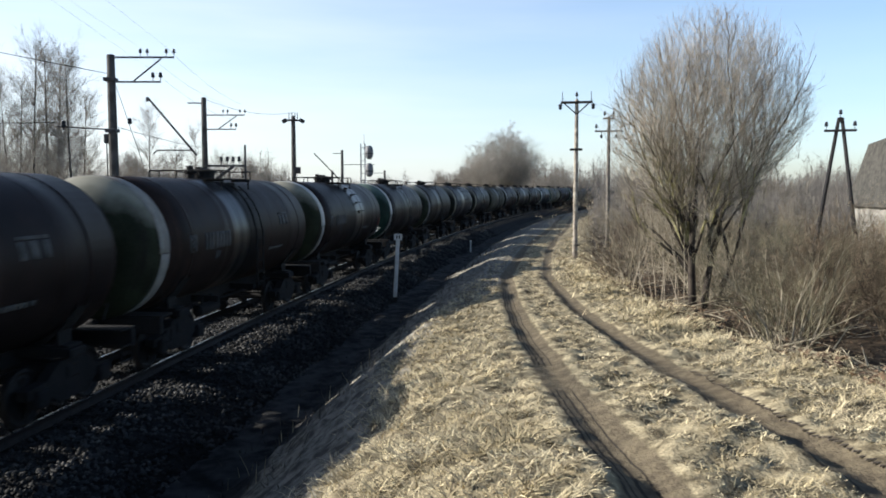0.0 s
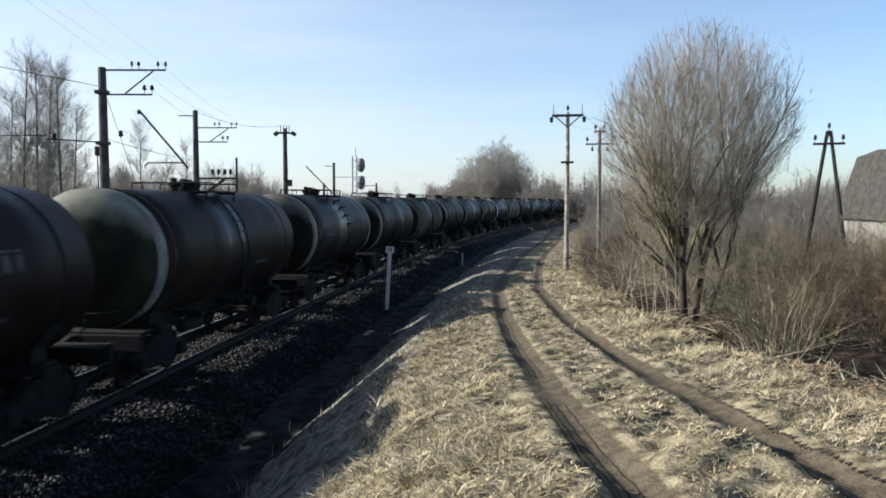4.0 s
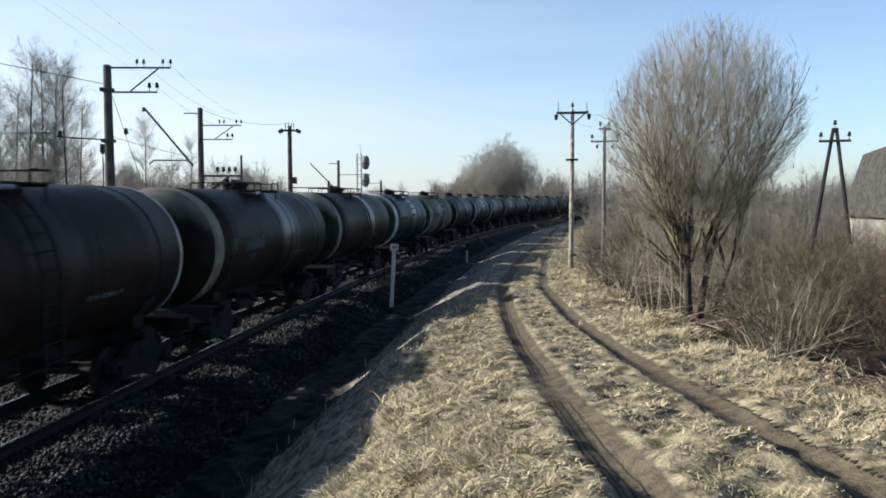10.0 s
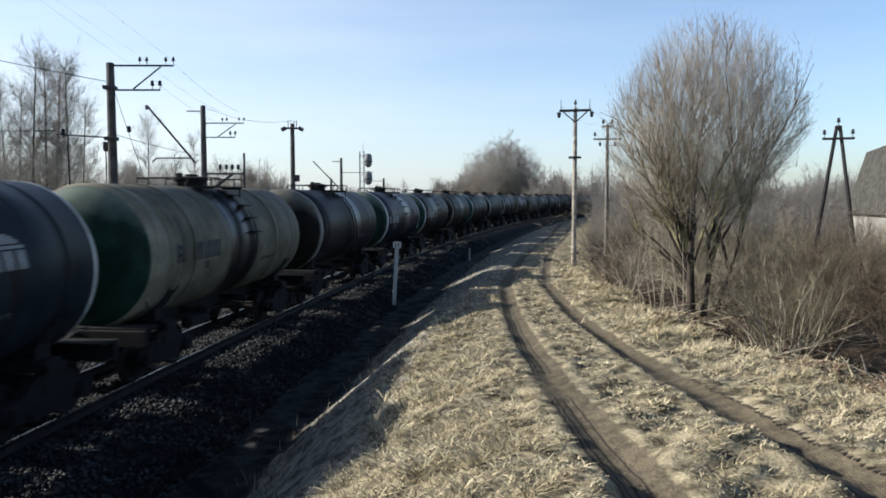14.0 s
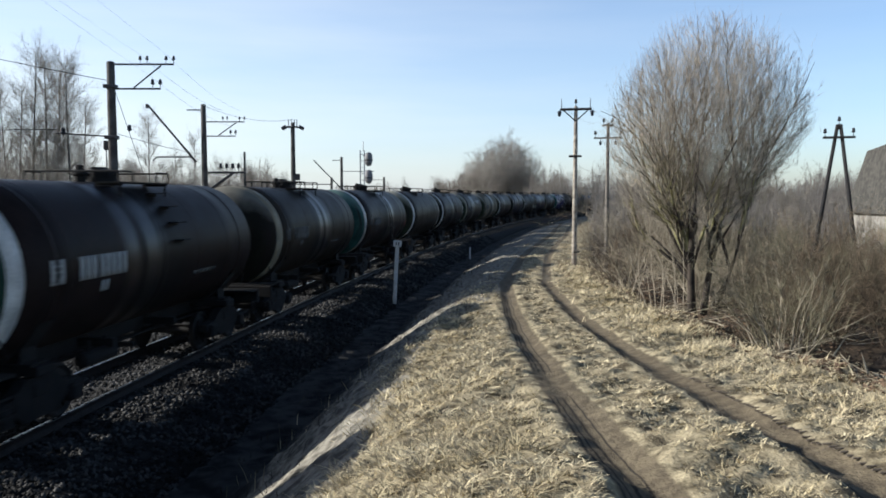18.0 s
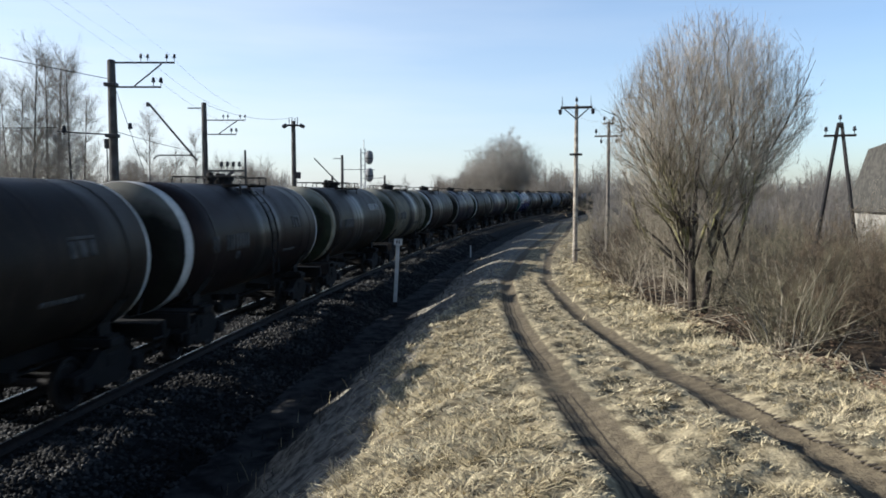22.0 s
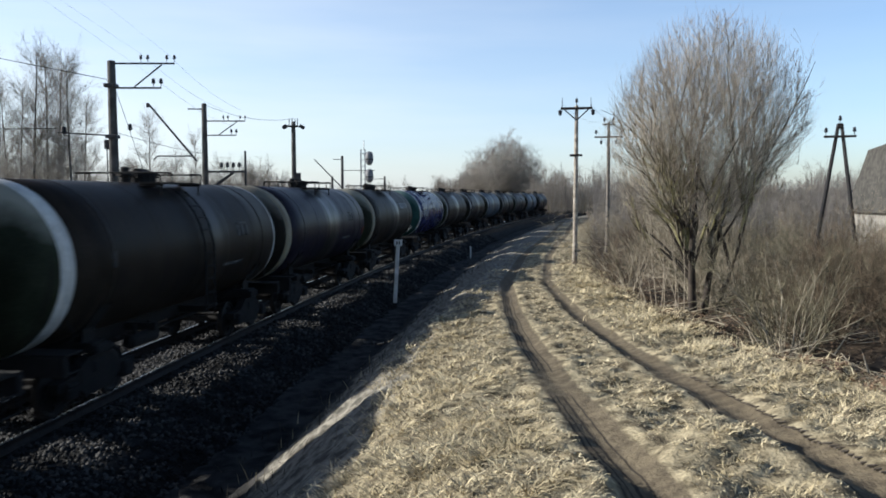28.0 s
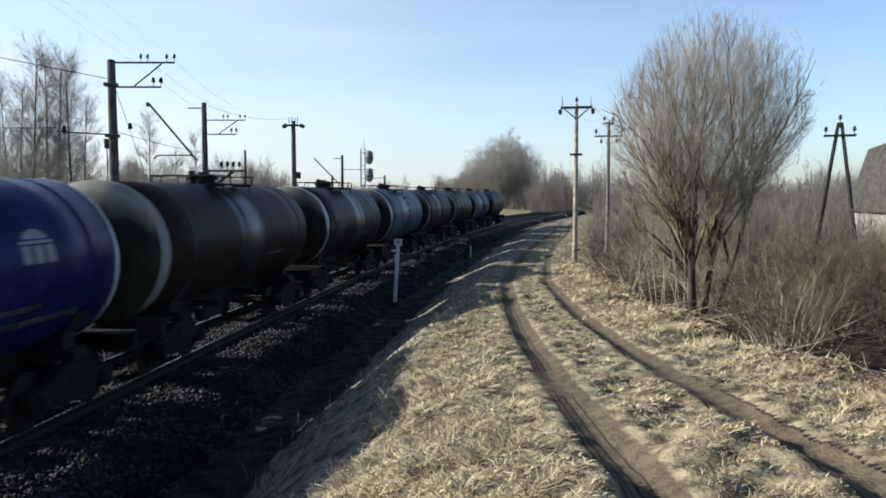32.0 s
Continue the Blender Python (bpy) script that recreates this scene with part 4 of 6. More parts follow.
def tank_wagon(shell, front, ring, label, ring_low=True, logo="", number=False, climb="ladder", rear_line=False, sign=False, seams=(), fore=0.0, aft=0.0, knuckle=False, arcs=False):
    w = empty("tank_wagon")
    tagged(w, label, "tank wagon", "tank wagons of the train")
    sh = part("tank_shell", painted("shell", SHELLS[shell]), None, w)
    sh.matrix_basis = Matrix.Translation((0, (aft - fore) / 2, 0)) @ Matrix.Diagonal((1, 1 + (fore + aft) / (2 * TANK_H), 1, 1))
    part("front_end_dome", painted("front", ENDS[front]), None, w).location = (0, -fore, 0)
    part("rear_end_dome", painted("rear", SHELLS[shell]), None, w).location = (0, aft, 0)
    if ring:
        wide = {"white": 0.36, "grey": 0.4, "sand": 0.5}[ring]
        low = -135.0 if ring_low else -4.0
        band_part("painted_ring", w, RINGS[ring], [(-TANK_H - 0.03 - fore, -TANK_H + wide - fore, low, 180 - low, 0.005)], "pale painted ring")
        if not ring_low:
            band_part("lower_ring", w, RINGS["grey"], [(-TANK_H + 0.02 - fore, -TANK_H + wide - 0.02 - fore, -150, -4.5, 0.004)], "dirty lower part of the ring")
    if knuckle:
        part("painted_edge", painted("knuckle", RINGS[ring] if ring else SHELLS[shell]), None, w, "pale paint over the rounded end").location = (0, -fore, 0)
    if arcs:
        part("end_arc_rail", MESH["end_arc"], None, w, "white curved end rail").location = (0, -fore, 0)
    if rear_line:
        band_part("rear_edge_ring", w, RINGS["white"], [(TANK_H - 0.05 + aft, TANK_H + 0.04 + aft, -150, 330, 0.004)], "thin white edge line")
    for y in seams:
        band_part("stiffener", w, SHELLS[shell], [(y - 0.05, y + 0.05, -60, 240, 0.03)])
    for strip in strap_strips():
        band_part("strap", w, SHELLS[shell], [strip])
    if number:
        mat = MARKING if number == "fresh" else MARK_DIM
        mark(w, mat, bars(-4.1, 0, 2, 0.16, 0.4, 0.05) + bars(-3.3, 0, 3, 0.15, 0.4, 0.04) + bars(-2.68, 0, 5, 0.15, 0.4, 0.04) + bars(-2.6, -14, 2, 0.1, 0.2, 0.04), "row of white marking bars")
    if logo == "cap":
        mark(w, MARKING, EMBLEM + EMBLEM_CAP, "white emblem of a dome over blocks")
    elif logo == "dim":
        mark(w, MARK_DIM, EMBLEM, "faded grey emblem of blocks")
    elif logo == "words":
        mark(w, MARKING, bars(1.55, 24, 5, 0.2, 0.32, 0.06) + bars(2.95, 24, 2, 0.22, 0.32, 0.06), "row of pale lettering bars")
    if shell == "blue":
        mark(w, MARK_DIM, bars(1.2, -30, 9, 0.26, 0.12, 0.02))
    if sign:
        part("red_sign", box_bm((0.02, 0.3, 0.3), (1.47, TANK_H - 0.25, TANK_Z - 0.35), Matrix.Rotation(0.25, 3, "Y")), REDSIGN, w, "small red and white sign")
    mark(w, MARK_DIM, bars(1.3, -20, 6, 0.18, 0.09, 0.03) + bars(-4.0, 2, 1, 0.16, 0.3, 0.1), "rubbed line of marking")
    part("centre_sill", MESH["frame"], None, w)
    for y in (-3.95, 3.95):
        part("saddle", MESH["saddle"], None, w).location = (0, y, 0)
    for s in (-1, 1):
        turn = Matrix.Rotation(0 if s < 0 else math.pi, 4, "Z")
        part("end_beam", MESH["beam"], None, w).matrix_basis = Matrix.Translation((0, s * 5.42, 0)) @ turn
        part("coupler", MESH["coupler"], None, w).matrix_basis = Matrix.Translation((0, s * 5.72, 0)) @ turn
        part("end_handrail", MESH["handrail"], None, w).matrix_basis = turn
        bogie = part("bogie", MESH["bolster"], None, w)
        bogie.location = (0, s * 3.9, 0)
        part("side_frame", MESH["sf_l"], None, bogie)
        part("side_frame", MESH["sf_r"], None, bogie)
        for k in (0, 1):
            ws = part("wheelset", MESH["wheelset"], None, bogie)
            ws.location = (0, (-0.925, 0.925)[k], 0.475)
            WHEELS[k].append(ws)
    hatch = part("hatch", MESH["hatch"], None, w)
    part("relief_valve", MESH["valve"], None, w)
    for s in (-1, 1):
        for k in range(4):
            part("plank", MESH["plank"], None, w).location = (s * (0.52 + 0.13 * k), 0, 0)
        for y in (-0.95, 0.95):
            part("bearer", MESH["bearer"], None, w).matrix_basis = Matrix.Translation((0, y, 0)) @ Matrix.Rotation(0 if s > 0 else math.pi, 4, "Z")
    part("railing", MESH["railing"], None, w)
    part("railing", MESH["railing"], None, w).matrix_basis = Matrix.Rotation(math.pi, 4, "Z")
    part("drain_valve", MESH["outlet"], None, w)
    part("brake_gear", MESH["brake"], None, w)
    if climb == "ladder":
        for s, key in ((-1, "ladder_l"), (1, "ladder_r")):
            lad = part("ladder", MESH[key], None, w)
            for x, z in RUNGS:
                part("rung", MESH["rung"], None, lad).location = (s * x, 0, z)
    elif climb == "steps":
        for s in (-1, 1):
            for a in (52, 38, 24, 10):
                st = part("step", MESH["step"], None, w)
                st.matrix_basis = Matrix.Translation((s * 1.6 * math.cos(radians(a)), 0.45, TANK_Z + 1.6 * math.sin(radians(a)))) @ Matrix.Rotation(0 if s > 0 else math.pi, 4, "Z")
    return w


WHEELS = ([], [])
LBL = {"black": "soot-black", "brown": "dark brown", "olive": "dark olive", "slate": "dark slate-grey", "navy": "dull navy", "teal": "dark blue-green", "blue": "clean glossy blue", "khaki": "patchy khaki", "beige": "worn beige", "cream": "weathered cream", "pale": "pale blue-grey"}
EL = {"dusk": "dark sea-green", "green": "green", "sea": "sea-green", "moss": "mossy grey", "soot": "sooty"}
# place in the train, paint, front end, ring, whole ring, emblem, number, way up, rear line, sign, stiffeners
TRAIN = [
    (-4, "black", "soot", "grey", True, "", "", "ladder", False, False, ()),
    (-3, "olive", "moss", "sand", True, "", "", "ladder", False, False, ()),
    (-2, "brown", "soot", "grey", True, "", "", "ladder", False, False, ()),
    (-1, "black", "soot", "", True, "dim", "", "ladder", False, False, ()),
    (0, "brown", "moss", "grey", False, "dim", "dim", "ladder", False, False, ()),
    (1, "black", "moss", "white", False, "", "dim", "steps", False, True, ()),
    (2, "black", "dusk", "white", False, "dim", "", "ladder", False, False, ()),
    (3, "olive", "moss", "grey", True, "", "", "ladder", False, False, ()),
    (4, "slate", "soot", "sand", True, "dim", "dim", "steps", True, False, ()),
    (5, "black", "soot", "sand", True, "dim", "dim", "ladder", False, False, ()),
    (6, "khaki", "soot", "", True, "dim", "", "ladder", False, False, (2.6, 3.1)),
    (7, "brown", "soot", "white", False, "", "dim", "ladder", True, False, ()),
    (8, "olive", "soot", "sand", True, "", "dim", "none", False, False, ()),
    (9, "brown", "moss", "grey", True, "", "", "ladder", False, False, ()),
    (10, "teal", "green", "white", True, "cap", "dim", "steps", True, False, ()),
    (11, "cream", "green", "sand", True, "", "dim", "steps", False, False, (-3.2, 2.4)),
    (12, "slate", "soot", "grey", True, "", "", "ladder", False, False, ()),
    (13, "navy", "green", "white", True, "dim", "fresh", "steps", True, False, ()),
    (14, "black", "green", "white", True, "", "fresh", "steps", False, False, ()),
    (15, "olive", "soot", "sand", True, "", "dim", "none", False, False, ()),
    (16, "black", "sea", "white", False, "", "dim", "ladder", False, True, ()),
    (17, "olive", "moss", "white", True, "dim", "", "none", True, False, ()),
    (18, "black", "soot", "white", True, "dim", "dim", "ladder", True, False, ()),
    (19, "olive", "moss", "sand", True, "words", "dim", "none", False, False, ()),
    (20, "beige", "moss", "", True, "", "dim", "none", False, False, (2.5, 3.2)),
    (21, "brown", "moss", "white", True, "", "", "none", False, False, ()),
    (22, "navy", "soot", "grey", True, "", "", "ladder", False, False, ()),
    (23, "olive", "moss", "white", True, "dim", "", "ladder", True, False, ()),
    (24, "navy", "soot", "sand", True, "dim", "", "none", False, True, ()),
    (25, "olive", "moss", "sand", True, "words", "", "none", False, False, ()),
    (26, "blue", "sea", "white", True, "cap", "fresh", "steps", True, False, ()),
    (27, "brown", "moss", "grey", True, "", "", "none", False, False, ()),
    (28, "black", "soot", "white", False, "", "dim", "none", False, False, ()),
    (29, "pale", "soot", "white", False, "", "", "steps", False, False, ()),
    (30, "brown", "soot", "grey", True, "", "", "ladder", False, False, ()),
    (31, "slate", "moss", "grey", True, "", "", "ladder", False, False, ()),
    (32, "pale", "soot", "grey", True, "", "", "ladder", False, False, ()),
    (33, "slate", "soot", "", True, "", "", "ladder", False, False, ()),
]
LONGER = {23: 0.8, 18: 0.85, 27: 0.8, 16: 0.5, 9: 0.25, 14: 0.4, 15: 0.28, 17: 0.2, 24: 1.15, 21: 0.4, 19: 0.45, 8: 0.43, 25: 0.75, 26: -0.15, 0: 0.75, 1: 0.52, 4: 0.06, 5: 0.05, 11: 0.25}  # tanks that reach further forward
BEHIND = {5: 0.3, 6: 0.55, 7: 0.2, 8: 0.25, 9: 0.45, 23: 0.2}  # and further back
WAGONS = []
for idx, sh, fr, rg, whole, lg, num, climb, line, sg, seams in TRAIN:
    text = f"{LBL[sh]} tank wagon, {EL[fr]} front end, " + (f"{'white' if rg == 'white' else 'dirty pale'} ring" if rg else "no ring")
    WAGONS.append((idx, tank_wagon(sh, fr, rg, text, whole, lg, num, climb, line, sg, seams, LONGER.get(idx, 0.0), BEHIND.get(idx, 0.0), idx in (6, 10, 11), idx in (2, 26))))


# ---- poles, masts and signals ----
def pole_bm(h, r0, r1, seg=12, knots=True):
    bm = bmesh.new()
    prof = [(r0 + (r1 - r0) * i / 8 + (0.006 * math.sin(i * 2.3) if knots else 0), -0.6 + (h + 0.6) * i / 8) for i in range(9)]
    prof.append((r1 * 0.5, h + 0.03))
    return add_lathe(bm, prof, "Z", seg)


def insulator_bm(at, up=1.0, size=1.0, pin=0.12):
    x, y, z = at
    bm = bmesh.new()
    k = size
    add_rod(bm, (x, y, z), (x, y, z + up * pin * k), 0.012 * k, seg=6)
    z0 = z + up * pin * k
    add_lathe(bm, [(0.03 * k, z0), (0.065 * k, z0 + up * 0.02 * k), (0.065 * k, z0 + up * 0.06 * k), (0.04 * k, z0 + up * 0.075 * k), (0.055 * k, z0 + up * 0.1 * k), (0.045 * k, z0 + up * 0.15 * k), (0.02 * k, z0 + up * 0.17 * k)], "Z", 10, (x, y, 0))
    return bm


def stand(ob, x, y, z=None, turn=0.0):
    ob.matrix_basis = pose(x, y, float(ground_z(x, y)) if z is None else z, 0, 0, turn)
    return ob


def line_pole(x, y, h, turn, label):
    """Pale wooden line pole with a braced crossarm and upright pins."""
    p = empty("utility_pole")
    tagged(p, label, "utility pole", "wooden poles beside the track")
    part("pole", pole_bm(h, 0.13, 0.09), WOOD_PALE, p, shade=True)
    part("crossarm", box_bm((1.55, 0.1, 0.12), (0, -0.12, h - 0.14), bevel=0.012), WOOD_DARK, p)
    for s in (-1, 1):
        part("brace", add_rod(bmesh.new(), (s * 0.62, -0.12, h - 0.17), (0, -0.1, h - 0.72), 0.03, seg=6), STEEL, p)
    for dx in (-0.7, 0.0, 0.7):
        part("pin", add_rod(bmesh.new(), (dx, -0.12, h - 0.1), (dx, -0.12, h + 0.4), 0.024, 0.014, 6), STEEL, p)
        if dx:
            part("insulator", insulator_bm((dx + (0.1 if dx > 0 else -0.1), -0.12, h - 0.18), -1.0, 1.6, 0.02), CERAMIC, p)
        else:
            part("insulator", insulator_bm((0.0, -0.12, h), 1.0, 1.2), CERAMIC, p)
    part("bracket", box_bm((0.62, 0.09, 0.11), (0, -0.14, h - 2.45), bevel=0.01), WOOD_DARK, p)
    part("foot_clamp", box_bm((0.3, 0.12, 0.1), (0.12, -0.1, 0.65), bevel=0.01), STEEL, p)
    return stand(p, x, y, turn=turn)


line_pole(6.62, 38.6, 7.85, -12, "pale weathered wooden pole with braced crossarm, by the track")
second = empty("utility_pole")
tagged(second, "grey wooden pole with two short crossarms behind bare branches", "utility pole", "wooden poles beside the track")
part("pole", pole_bm(9.0, 0.15, 0.10), WOOD_GREY, second, shade=True)
for dz, ln in ((1.0, 1.9), (0.15, 0.8)):
    part("crossarm", box_bm((ln, 0.1, 0.11), (0, -0.12, 9.0 - dz), bevel=0.01), WOOD_GREY, second)
for dx, dz in ((-0.85, 8.05), (-0.5, 7.95), (0.5, 7.95), (0.85, 8.05), (-0.3, 8.9), (0.3, 8.9)):
    part("insulator", insulator_bm((dx, -0.12, dz), 1.0 if abs(dx) != 0.5 else -1.0, 1.5), CERAMIC, second)
stand(second, 11.3, 53.0, turn=-10)


def a_frame(x, y, h):
    p = empty("a_frame_pole")
    tagged(p, "dark tarred wooden A-frame pole with three insulators", "utility pole")
    for s in (-1, 1):
        part("leg", add_rod(bmesh.new(), (s * 1.3, 0, -0.6), (s * 0.1, 0, h - 0.15), 0.135, 0.095, 12), WOOD_DARK, p, shade=True)
    part("crossarm", box_bm((1.65, 0.12, 0.13), (0, -0.14, h - 0.7), bevel=0.012), WOOD_DARK, p)
    part("cap_block", box_bm((0.34, 0.3, 0.28), (0, 0, h - 0.1), bevel=0.04), WOOD_DARK, p)
    for dx, z in ((-0.72, h - 0.65), (0.72, h - 0.65), (0, h + 0.02)):
        part("insulator", insulator_bm((dx, -0.14 if dx else 0, z), 1.0, 1.6), CERAMIC, p)
    return stand(p, x, y, turn=-20)


a_frame(22.4, 43.9, 8.35)


def mast_arm(p, h, length, drop, sgn=1):
    """Two outriggers with a raking strut, and pairs of pin insulators on them."""
    part("upper_arm", box_bm((length, 0.08, 0.07), (sgn * length / 2, 0, h - 0.1)), STEEL, p)
    part("lower_arm", box_bm((length * 0.78, 0.08, 0.07), (sgn * length * 0.39, 0, h - 0.1 - drop)), STEEL, p)
    part("strut", add_rod(bmesh.new(), (sgn * length * 0.36, 0, h - drop - 0.05), (sgn * length * 0.8, 0, h - 0.15), 0.035, seg=6), STEEL, p)
    for k in (0.47, 0.58, 0.88, 1.0):
        part("insulator", insulator_bm((sgn * length * k, 0, h - 0.05), 1.0, 1.1, 0.12), CERAMIC, p)
    for k in (0.66, 0.78):
        part("insulator", insulator_bm((sgn * length * k, 0, h - 0.05 - drop), 1.0, 1.35, 0.1), CERAMIC, p)


def first_mast():
    p = empty("catenary_mast")
    tagged(p, "dark round concrete mast with steel outriggers and insulators", "mast", "masts of the overhead line")
    h = 9.63 + 0.8
    part("mast", pole_bm(h, 0.24, 0.165, 16, False), CONCRETE, p, shade=True)
    mast_arm(p, h, 2.75, 1.05)
    for z, w in ((h - 1.05, 0.5), (h - 3.25, 0.5)):
        part("collar", box_bm((w, 0.44, 0.16), (-0.03, 0, z), bevel=0.02), STEEL, p)
    part("left_bracket", add_rod(bmesh.new(), (-0.2, 0, h - 3.2), (-2.6, 0.3, h - 3.05), 0.03, seg=6), STEEL, p)
    part("bell_insulator", insulator_bm((-2.3, 0.3, h - 3.2), 1.0, 1.9, 0.05), CERAMIC, p)
    part("cable_box", box_bm((0.22, 0.24, 0.42), (-0.27, 0, h - 3.6), bevel=0.04), STEEL, p)
    part("weight", add_lathe(bmesh.new(), [(0.05, 4.0), (0.16, 4.05), (0.16, 4.75), (0.05, 4.8)], "Z", 12, (0.4, -0.1, 0)), CONCRETE, p)
    part("weight_box", box_bm((0.3, 0.3, 0.9), (0.3, 0, 4.5), bevel=0.03), STEEL, p)
    part("down_pipe", add_rod(bmesh.new(), (-0.27, -0.05, 1.0), (-0.27, -0.05, h - 3.8), 0.025, seg=6), STEEL, p)
    part("guy_wire", add_rod(bmesh.new(), (0.15, 0, h - 1.2), (1.3, 0, h - 4.8), 0.012, seg=5), WIRE, p)
    part("guy_insulator", insulator_bm((0.75, 0, h - 3.0), 1.0, 1.6, 0.02), CERAMIC, p)
    return stand(p, -14.42, 34.0, -0.8, 0)


def second_mast():
    p = empty("catenary_mast")
    tagged(p, "dark concrete mast with outriggers beside a raking steel jib", "mast", "masts of the overhead line")
    h = 9.95 + 0.8
    part("mast", pole_bm(h, 0.24, 0.165, 16, False), CONCRETE, p, shade=True)
    mast_arm(p, h - 1.05, 2.75, 0.95)
    part("stub", box_bm((1.0, 0.07, 0.07), (-0.6, 0, h - 0.35)), STEEL, p)
    part("jib_beam", box_bm((2.7, 0.14, 0.13), (1.35, 0, 6.2), bevel=0.01), STEEL, p)
    part("jib_strut", add_rod(bmesh.new(), (0.1, 0, 4.85), (1.9, 0, 6.15), 0.1, seg=8), STEEL, p)
    part("jib_post", box_bm((0.12, 0.12, 3.2), (2.72, 0, 6.0), bevel=0.01), STEEL, p)
    for k in (1.1, 1.5, 1.9, 2.3):
        part("insulator", insulator_bm((k, 0, 6.25), 1.0, 2.0), CERAMIC, p)
    jib = part("raking_jib", add_rod(bmesh.new(), (-3.75, 0, 10.75), (-0.55, 0, 6.9), 0.07, seg=8), STEEL, p)
    part("jib_tip", box_bm((0.2, 0.1, 0.3), (-3.78, 0, 10.65), bevel=0.02), STEEL, jib)
    part("stay", add_rod(bmesh.new(), (-3.2, 0, 7.25), (-0.9, 0, 7.25), 0.045, seg=6), STEEL, p)
    part("stay_hook", add_rod(bmesh.new(), (-3.2, 0, 7.25), (-3.5, 0, 7.0), 0.04, seg=6), STEEL, p)
    return stand(p, -16.1, 52.5, -0.8, 0)


def lamp_mast():
    p = empty("lighting_mast")
    tagged(p, "dark concrete floodlight mast with lamps and pins on top", "mast")
    h = 9.9 + 0.8
    part("mast", pole_bm(h, 0.25, 0.17, 14, False), CONCRETE, p, shade=True)
    part("platform", box_bm((0.9, 0.6, 0.12), (0, 0, h - 0.35), bevel=0.02), STEEL, p)
    for dx in (-0.35, -0.1, 0.15, 0.35):
        part("pin", add_rod(bmesh.new(), (dx, 0, h - 0.3), (dx, 0, h + 0.3), 0.035, seg=6), STEEL, p)
    for s in (-1, 1):
        part("lamp_head", box_bm((0.42, 0.4, 0.3), (s * 0.72, 0, h - 0.4), Matrix.Rotation(s * 0.5, 3, "Y"), 0.05), STEEL, p)
    part("switch_box", box_bm((0.4, 0.35, 0.55), (0.35, 0, 6.2), bevel=0.03), STEEL, p)
    part("control_box", box_bm((0.5, 0.35, 0.3), (0.65, 0, 4.9), bevel=0.03), STEEL, p)
    return stand(p, -12.5, 65.0, -0.8, 0)


def rail_signal():
    p = empty("railway_signal")
    tagged(p, "railway colour-light signal with two grey hooded heads on lattice mast", "signal")
    h = 9.9
    for s in (-1, 1):
        part("mast_leg", box_bm((0.11, 0.11, h), (s * 0.22, 0, h / 2 - 0.6)), PALE_STEEL, p)
    bm = bmesh.new()
    for k in range(14):
        add_box(bm, (0.44, 0.03, 0.05), (0, 0, 0.3 + k * 0.66))
    part("rungs", bm, PALE_STEEL, p)
    for z in (8.35, 6.55):
        bowl = [(0.03, 0.74), (0.24, 0.70), (0.36, 0.52), (0.41, 0.2), (0.42, -0.1), (0.36, -0.42), (0.2, -0.64), (0.04, -0.68)]
        head = part("signal_head", add_lathe(bmesh.new(), bowl, "Z", 18, (0.66, 0, z)), HEAD_GREY, p, "grey rounded signal head", True)
        part("head_band", add_lathe(bmesh.new(), [(0.415, -0.14), (0.435, -0.13), (0.43, -0.02), (0.41, -0.01)], "Z", 18, (0.66, 0, z)), STEEL, head)
        part("bracket", box_bm((0.5, 0.08, 0.08), (0.3, 0, z + 0.4)), PALE_STEEL, p)
    part("finial", add_rod(bmesh.new(), (0.1, 0, 9.2), (0.1, 0, 10.2), 0.04, seg=6), PALE_STEEL, p)
    return stand(p, -8.25, 80.0, -0.8, -8)


def small_masts():
    for x, y, h, arm, label in ((-15.6, 120.0, 10.6, 0.7, "thin dark concrete mast far along the track"), (-11.3, 150.0, 8.2, 1.2, "thin grey mast far along the track"), (-8.6, 185.0, 6.4, 0.6, "short grey mast far along the track")):
        p = empty("catenary_mast")
        tagged(p, label, "mast", "masts of the overhead line")
        part("mast", pole_bm(h, 0.26, 0.2, 10, False), CONCRETE, p, shade=True)
        part("arm", box_bm((arm * 2, 0.1, 0.1), (-arm, 0, h - 0.5)), STEEL, p)
        part("long_arm", box_bm((5.0, 0.08, 0.08), (2.5, 0, h - 2.2)), STEEL, p)
        stand(p, x, y, -0.8, 0)
    p = empty("catenary_mast")
    tagged(p, "grey mast with a raking jib far along the track", "mast", "masts of the overhead line")
    part("mast", pole_bm(7.0, 0.2, 0.15, 10, False), CONCRETE, p, shade=True)
    part("raking_jib", add_rod(bmesh.new(), (-2.3, 0, 9.2), (1.2, 0, 5.6), 0.07, seg=6), STEEL, p)
    part("gantry", box_bm((5.0, 0.12, 0.12), (-2.5, 0, 6.1)), STEEL, p)
    stand(p, -14.3, 100.0, -0.8, 0)


first_mast()
second_mast()
lamp_mast()
rail_signal()
small_masts()


